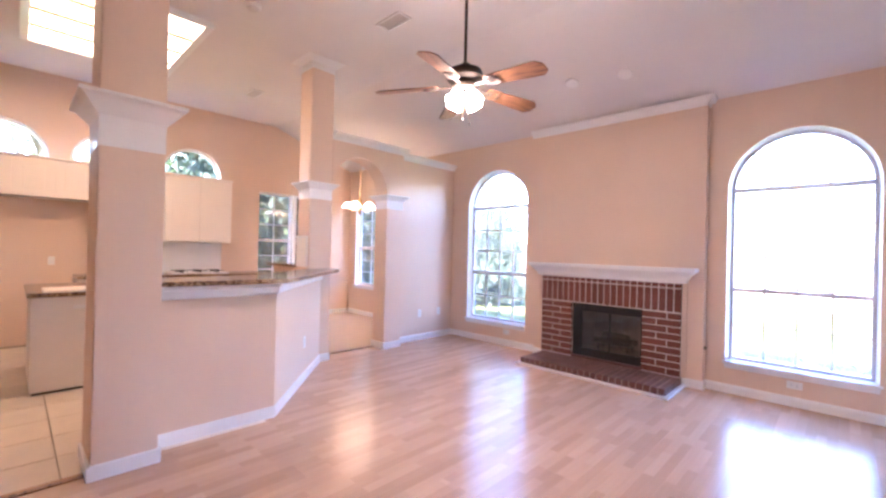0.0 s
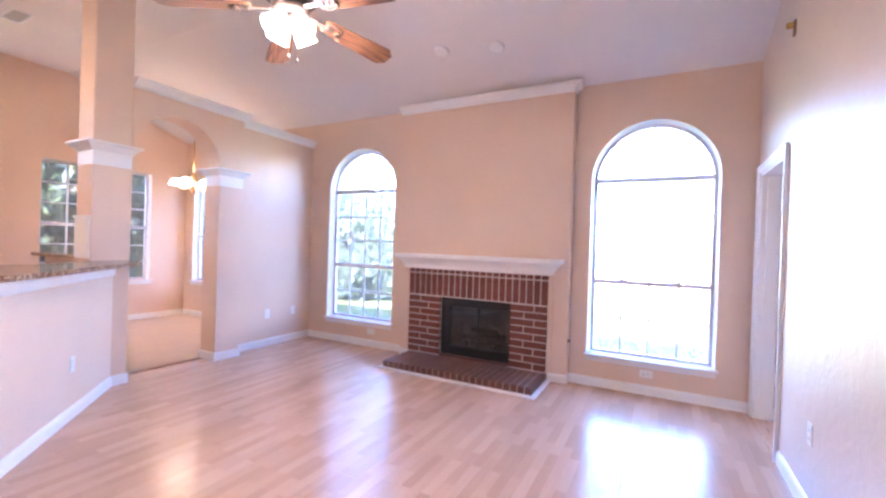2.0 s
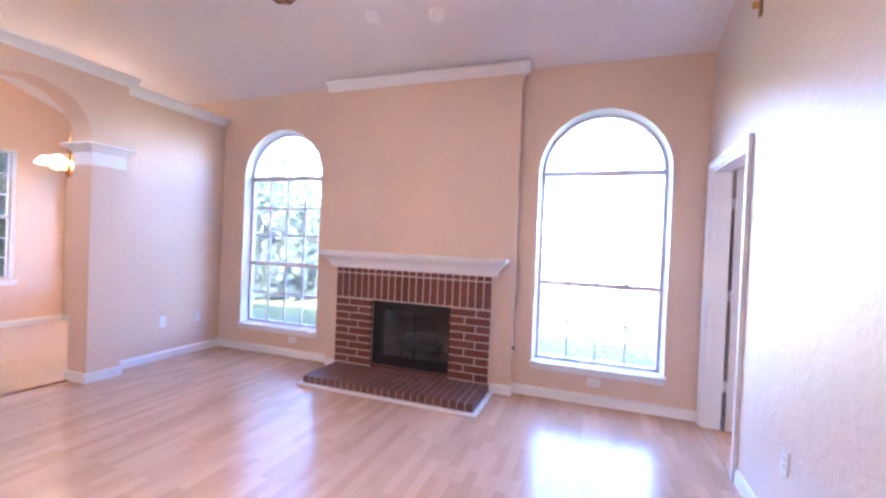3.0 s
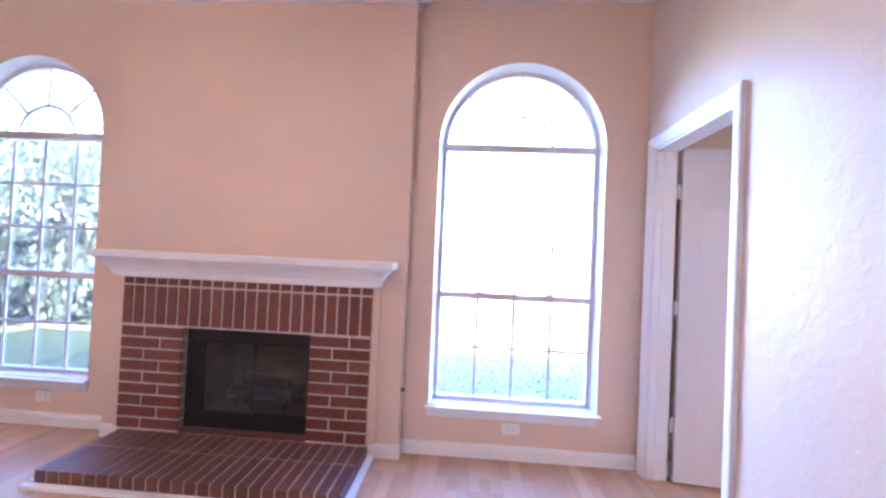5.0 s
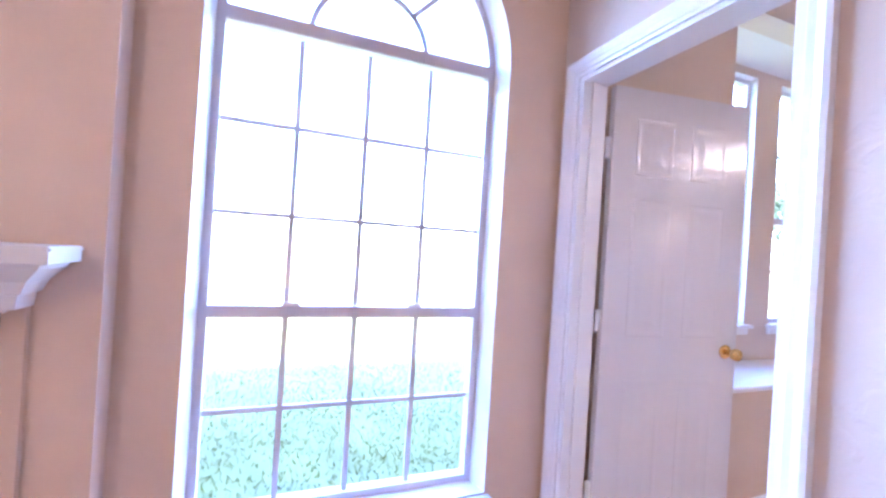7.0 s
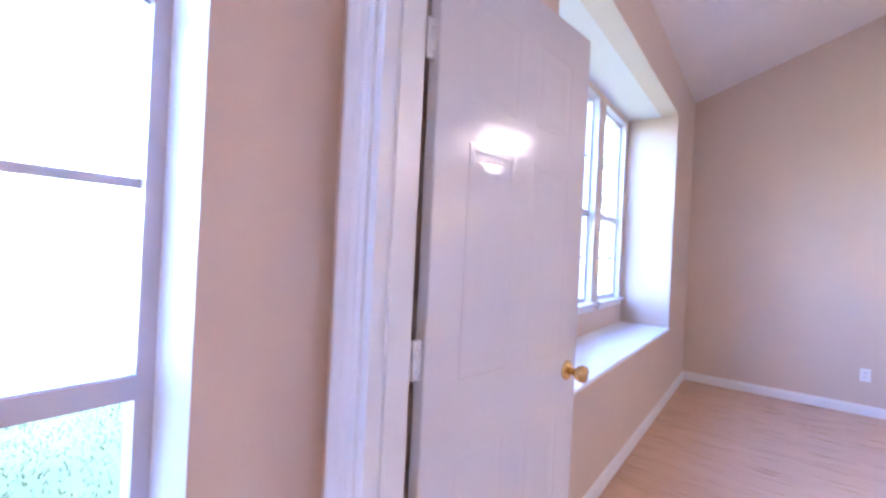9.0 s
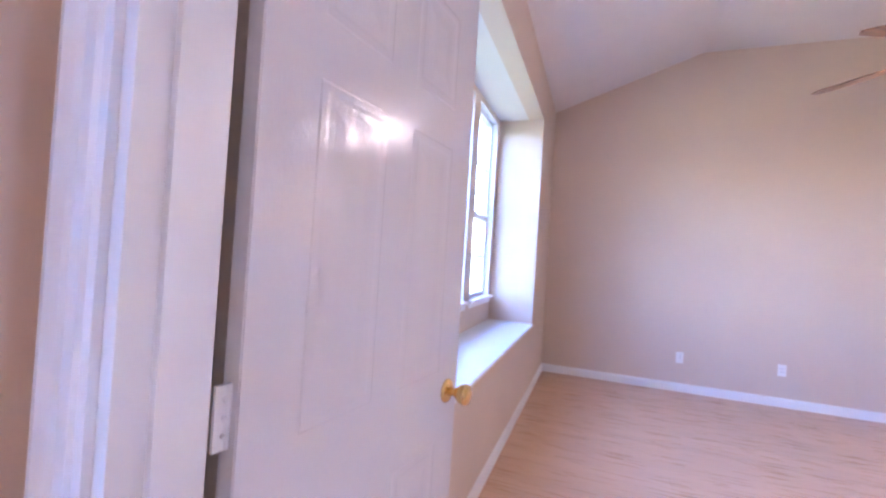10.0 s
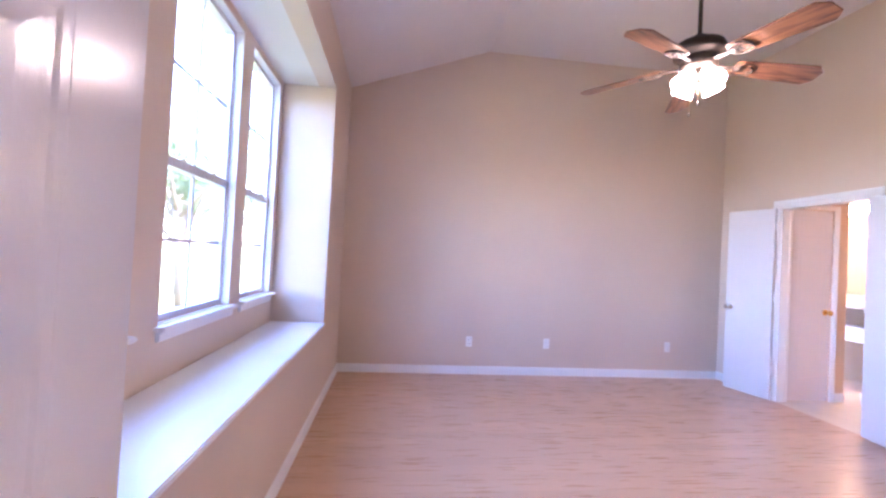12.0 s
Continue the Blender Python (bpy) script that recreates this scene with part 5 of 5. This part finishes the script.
def tree(x, y, h, spread, seed, leaves=2600, leaf=1.0, name="tree", label="leafy green garden tree with an uneven crown"):
    r = random.Random(seed)
    t = thing(name, label, name, pose(x, y, -0.25), group="garden trees")
    bm = bmesh.new()

    def limb(p, q, r0, r1):
        dv = q - p
        add_lathe(bm, [(r0, 0), (r1, dv.length)], Matrix.Translation(p) @ dv.to_track_quat("Z", "X").to_matrix().to_4x4(), 8)

    top = Vector((r.uniform(-0.2, 0.2), r.uniform(-0.2, 0.2), h * 0.55))
    limb(Vector((0, 0, 0)), top, h * 0.03, h * 0.018)
    tips = []
    for k in range(9):
        a = r.uniform(0, 6.28)
        q = Vector((math.cos(a) * spread * r.uniform(0.3, 0.8), math.sin(a) * spread * r.uniform(0.3, 0.8), h * r.uniform(0.5, 0.95)))
        s0 = top * r.uniform(0.5, 1.0)
        limb(s0, q, h * 0.011, h * 0.004)
        tips.append(q)
    part("trunk", bm, M_BARK, t, "brown trunk and limbs")
    verts, faces = [], []
    for k in range(leaves):
        c = r.choice(tips) + Vector((r.gauss(0, 1), r.gauss(0, 1), r.gauss(0, 0.7))) * spread * 0.24
        if c.z < 0.15:
            c.z = 0.15 + r.uniform(0, 0.3)
        e = Euler((r.uniform(0, 6), r.uniform(0, 6), r.uniform(0, 6))).to_matrix()
        s = leaf * r.uniform(0.05, 0.12) * (spread / 2) ** 0.5
        i = len(verts)
        verts += [tuple(c + e @ Vector(v)) for v in ((-s, 0, 0), (0, -s * 0.5, 0.02), (s, 0, 0), (0, s * 0.5, 0.02))]
        faces.append((i, i + 1, i + 2, i + 3))
    me = bpy.data.meshes.new("crown")
    me.from_pydata(verts, [], faces)
    me.materials.append(M_LEAF)
    cr = new("crown", me)
    cr.parent = t


def shrub(x, y, w, h, seed, leaves=6000):
    """A dense garden shrub that is leafy down to the ground."""
    r = random.Random(seed)
    t = thing("shrub", "dense green garden shrub leafy to the ground", "shrub", pose(x, y, -0.25), group="garden shrubs")
    bm = bmesh.new()
    tips = []
    for k in range(14):
        a, d = r.uniform(0, 6.28), w * r.uniform(0.05, 0.5)
        q = Vector((math.cos(a) * d, math.sin(a) * d, h * r.uniform(0.12, 0.88)))
        p = Vector((q.x * 0.2, q.y * 0.2, 0))
        dv = q - p
        add_lathe(bm, [(0.03, 0), (0.008, dv.length)], Matrix.Translation(p) @ dv.to_track_quat("Z", "X").to_matrix().to_4x4(), 6)
        tips.append(q)
    part("stems", bm, M_BARK, t, "brown stems")
    verts, faces = [], []
    for k in range(leaves):
        c = r.choice(tips) + Vector((r.gauss(0, 1) * w * 0.17, r.gauss(0, 1) * w * 0.17, r.gauss(0, 1) * h * 0.11))
        c.z = max(c.z, r.uniform(0.05, 0.3))
        e = Euler((r.uniform(0, 6), r.uniform(0, 6), r.uniform(0, 6))).to_matrix()
        z = r.uniform(0.05, 0.12)
        i = len(verts)
        verts += [tuple(c + e @ Vector(v)) for v in ((-z, 0, 0), (0, -z * 0.5, 0.02), (z, 0, 0), (0, z * 0.5, 0.02))]
        faces.append((i, i + 1, i + 2, i + 3))
    me = bpy.data.meshes.new("crown")
    me.from_pydata(verts, [], faces)
    me.materials.append(M_LEAF)
    cr = new("crown", me)
    cr.parent = t


for k, (x, y, w, h) in enumerate(((-10.7, -3.4, 2.2, 3.6), (-10.5, -2.0, 2.2, 3.3), (-10.8, -0.6, 2.2, 3.7), (-10.6, 0.8, 2.2, 3.4), (-11.0, 2.4, 2.4, 3.6), (-12.4, 3.4, 2.4, 3.8), (-13.6, 2.4, 2.4, 3.8), (-14.6, 4.2, 2.6, 4.2), (-9.9, 4.6, 2.0, 1.9), (-8.6, 5.4, 1.8, 1.6))):
    shrub(x, y, w, h, 40 + k)
tree(-9.6, 5.8, 3.6, 2.0, 1, 3200)
tree(-11.8, 7.2, 5.2, 2.4, 2, 3600)
tree(-14.0, 6.4, 4.6, 2.4, 3, 3600)
tree(-16.5, 8.6, 6.2, 2.8, 10, 3600)
tree(-7.4, 10.8, 5.8, 2.4, 11)
tree(-11.3, -0.6, 4.4, 1.8, 4, 9000, 1.5)
tree(-11.3, -2.5, 4.8, 1.8, 5, 9000, 1.5)
tree(-11.6, 1.0, 4.6, 1.8, 13, 8000, 1.5)
tree(-13.8, -4.6, 6.0, 2.6, 6)
tree(-12.6, 2.2, 5.0, 2.0, 7)
tree(10.4, 4.2, 4.6, 2.0, 8, 3200)
tree(13.6, 5.8, 5.6, 2.4, 9, 3200)
# cedar fence
fence = thing("garden_fence", "weathered cedar picket fence at the end of the lawn", "fence", pose(0, 12.5, -0.25))
pk = None
for k in range(150):
    x = -14 + k * 0.2
    if pk is None:
        bm = bmesh.new()
        add_box(bm, -0.07, -0.01, 0.03, 0.07, 0.01, 1.7)
        pk = part("picket", bm, M_FENCE, fence, m=pose(x, 0, 0))
    else:
        o = new("picket", pk.data)
        o.parent, o.matrix_basis = fence, pose(x, 0, 0.0 + 0.015 * math.sin(k * 3.1))
for z in (0.3, 1.35):
    part("rail", box(-14.1, 0.011, z, 16, 0.05, z + 0.09), M_FENCE, fence)

# ---------------- floor pieces ----------------
def piece(name, mesh, parent, x, y, z):
    ob = new(name, mesh)
    ob.parent = parent
    ob.location = (x, y, z)
    return ob


PIECES = {}


def slab_mesh(name, w, l, h, material, bev=0.0004):
    k = (name, material.name, round(w, 3), round(l, 3))
    if k not in PIECES:
        bm = bmesh.new()
        v = [bm.verts.new(p) for p in ((0, 0, -h), (w, 0, -h), (w, l, -h), (0, l, -h), (bev, bev, 0), (w - bev, bev, 0), (w - bev, l - bev, 0), (bev, l - bev, 0), (0, 0, -bev), (w, 0, -bev), (w, l, -bev), (0, l, -bev))]
        bm.faces.new(v[4:8])
        for i in range(4):
            j = (i + 1) % 4
            bm.faces.new((v[8 + i], v[8 + j], v[4 + j], v[4 + i]))
            bm.faces.new((v[i], v[j], v[8 + j], v[8 + i]))
        me = bpy.data.meshes.new(name)
        bm.to_mesh(me)
        bm.free()
        me.materials.append(material)
        PIECES[k] = me
    return PIECES[k]


def lay_boards(parent, xa, xb, lo, hi, material, name, seed, bw=0.192, bl=1.28):
    r = random.Random(seed)
    x = xa
    while x < xb - 1e-6:
        w = min(bw, xb - x)
        y0, y1 = lo(x + w / 2), hi(x + w / 2)
        y = y0 - r.uniform(0, 1) * bl * 0.8
        while y < y1:
            a, b = max(y, y0), min(y + bl, y1)
            if b - a > 0.02:
                piece("plank", slab_mesh(name, w - 0.0006, b - a - 0.0006, 0.011, material), parent, x, a, 0)
            y += bl
        x += bw


fl1 = tagged(new("floor"), "glossy pale maple laminate floor of the living room", "floor", kind="structure")
lay_boards(fl1, -5.31, 0.0, lambda x: YS if x > -3.70 else max(-3.70, -3.74 + (-3.83 - x) * 0.887), lambda x: -0.0 if x > -5.23 else -1.45, M_FLOOR, "plank", 1)
fl2 = tagged(new("floor_bedroom"), "brown oak laminate floor of the bedroom", "floor", kind="structure")
lay_boards(fl2, 0.0, BE, lambda x: BS if x > 0.12 else -0.875, lambda x: BN if x > 0.12 else -0.13, M_FLOOR2, "plank", 2)
fl3 = tagged(new("floor_kitchen"), "cream square floor tiles of the kitchen", "floor", kind="structure")
TS = 0.405
tile = slab_mesh("tile", TS - 0.006, TS - 0.006, 0.01, M_TILE, 0.002)
for i in range(12):
    for j in range(14):
        x, y = -3.72 - (i + 1) * TS, -2.47 - (j + 1) * TS
        if x > XW - 0.1 and (x + y) < -3.60 - 3.62:
            piece("tile", tile, fl3, x, y, -0.001)
structure("trim_tile_strip", box(-3.735, YS, -0.004, -3.695, -4.80, 0.006, 0.002), M_BLADE, "brown wooden strip between laminate and tile", "threshold")
structure("trim_nook_strip", box(-5.34, -2.39, -0.004, -5.30, -1.525, 0.006, 0.002), M_BLADE, "brown wooden strip at the nook floor", "threshold")
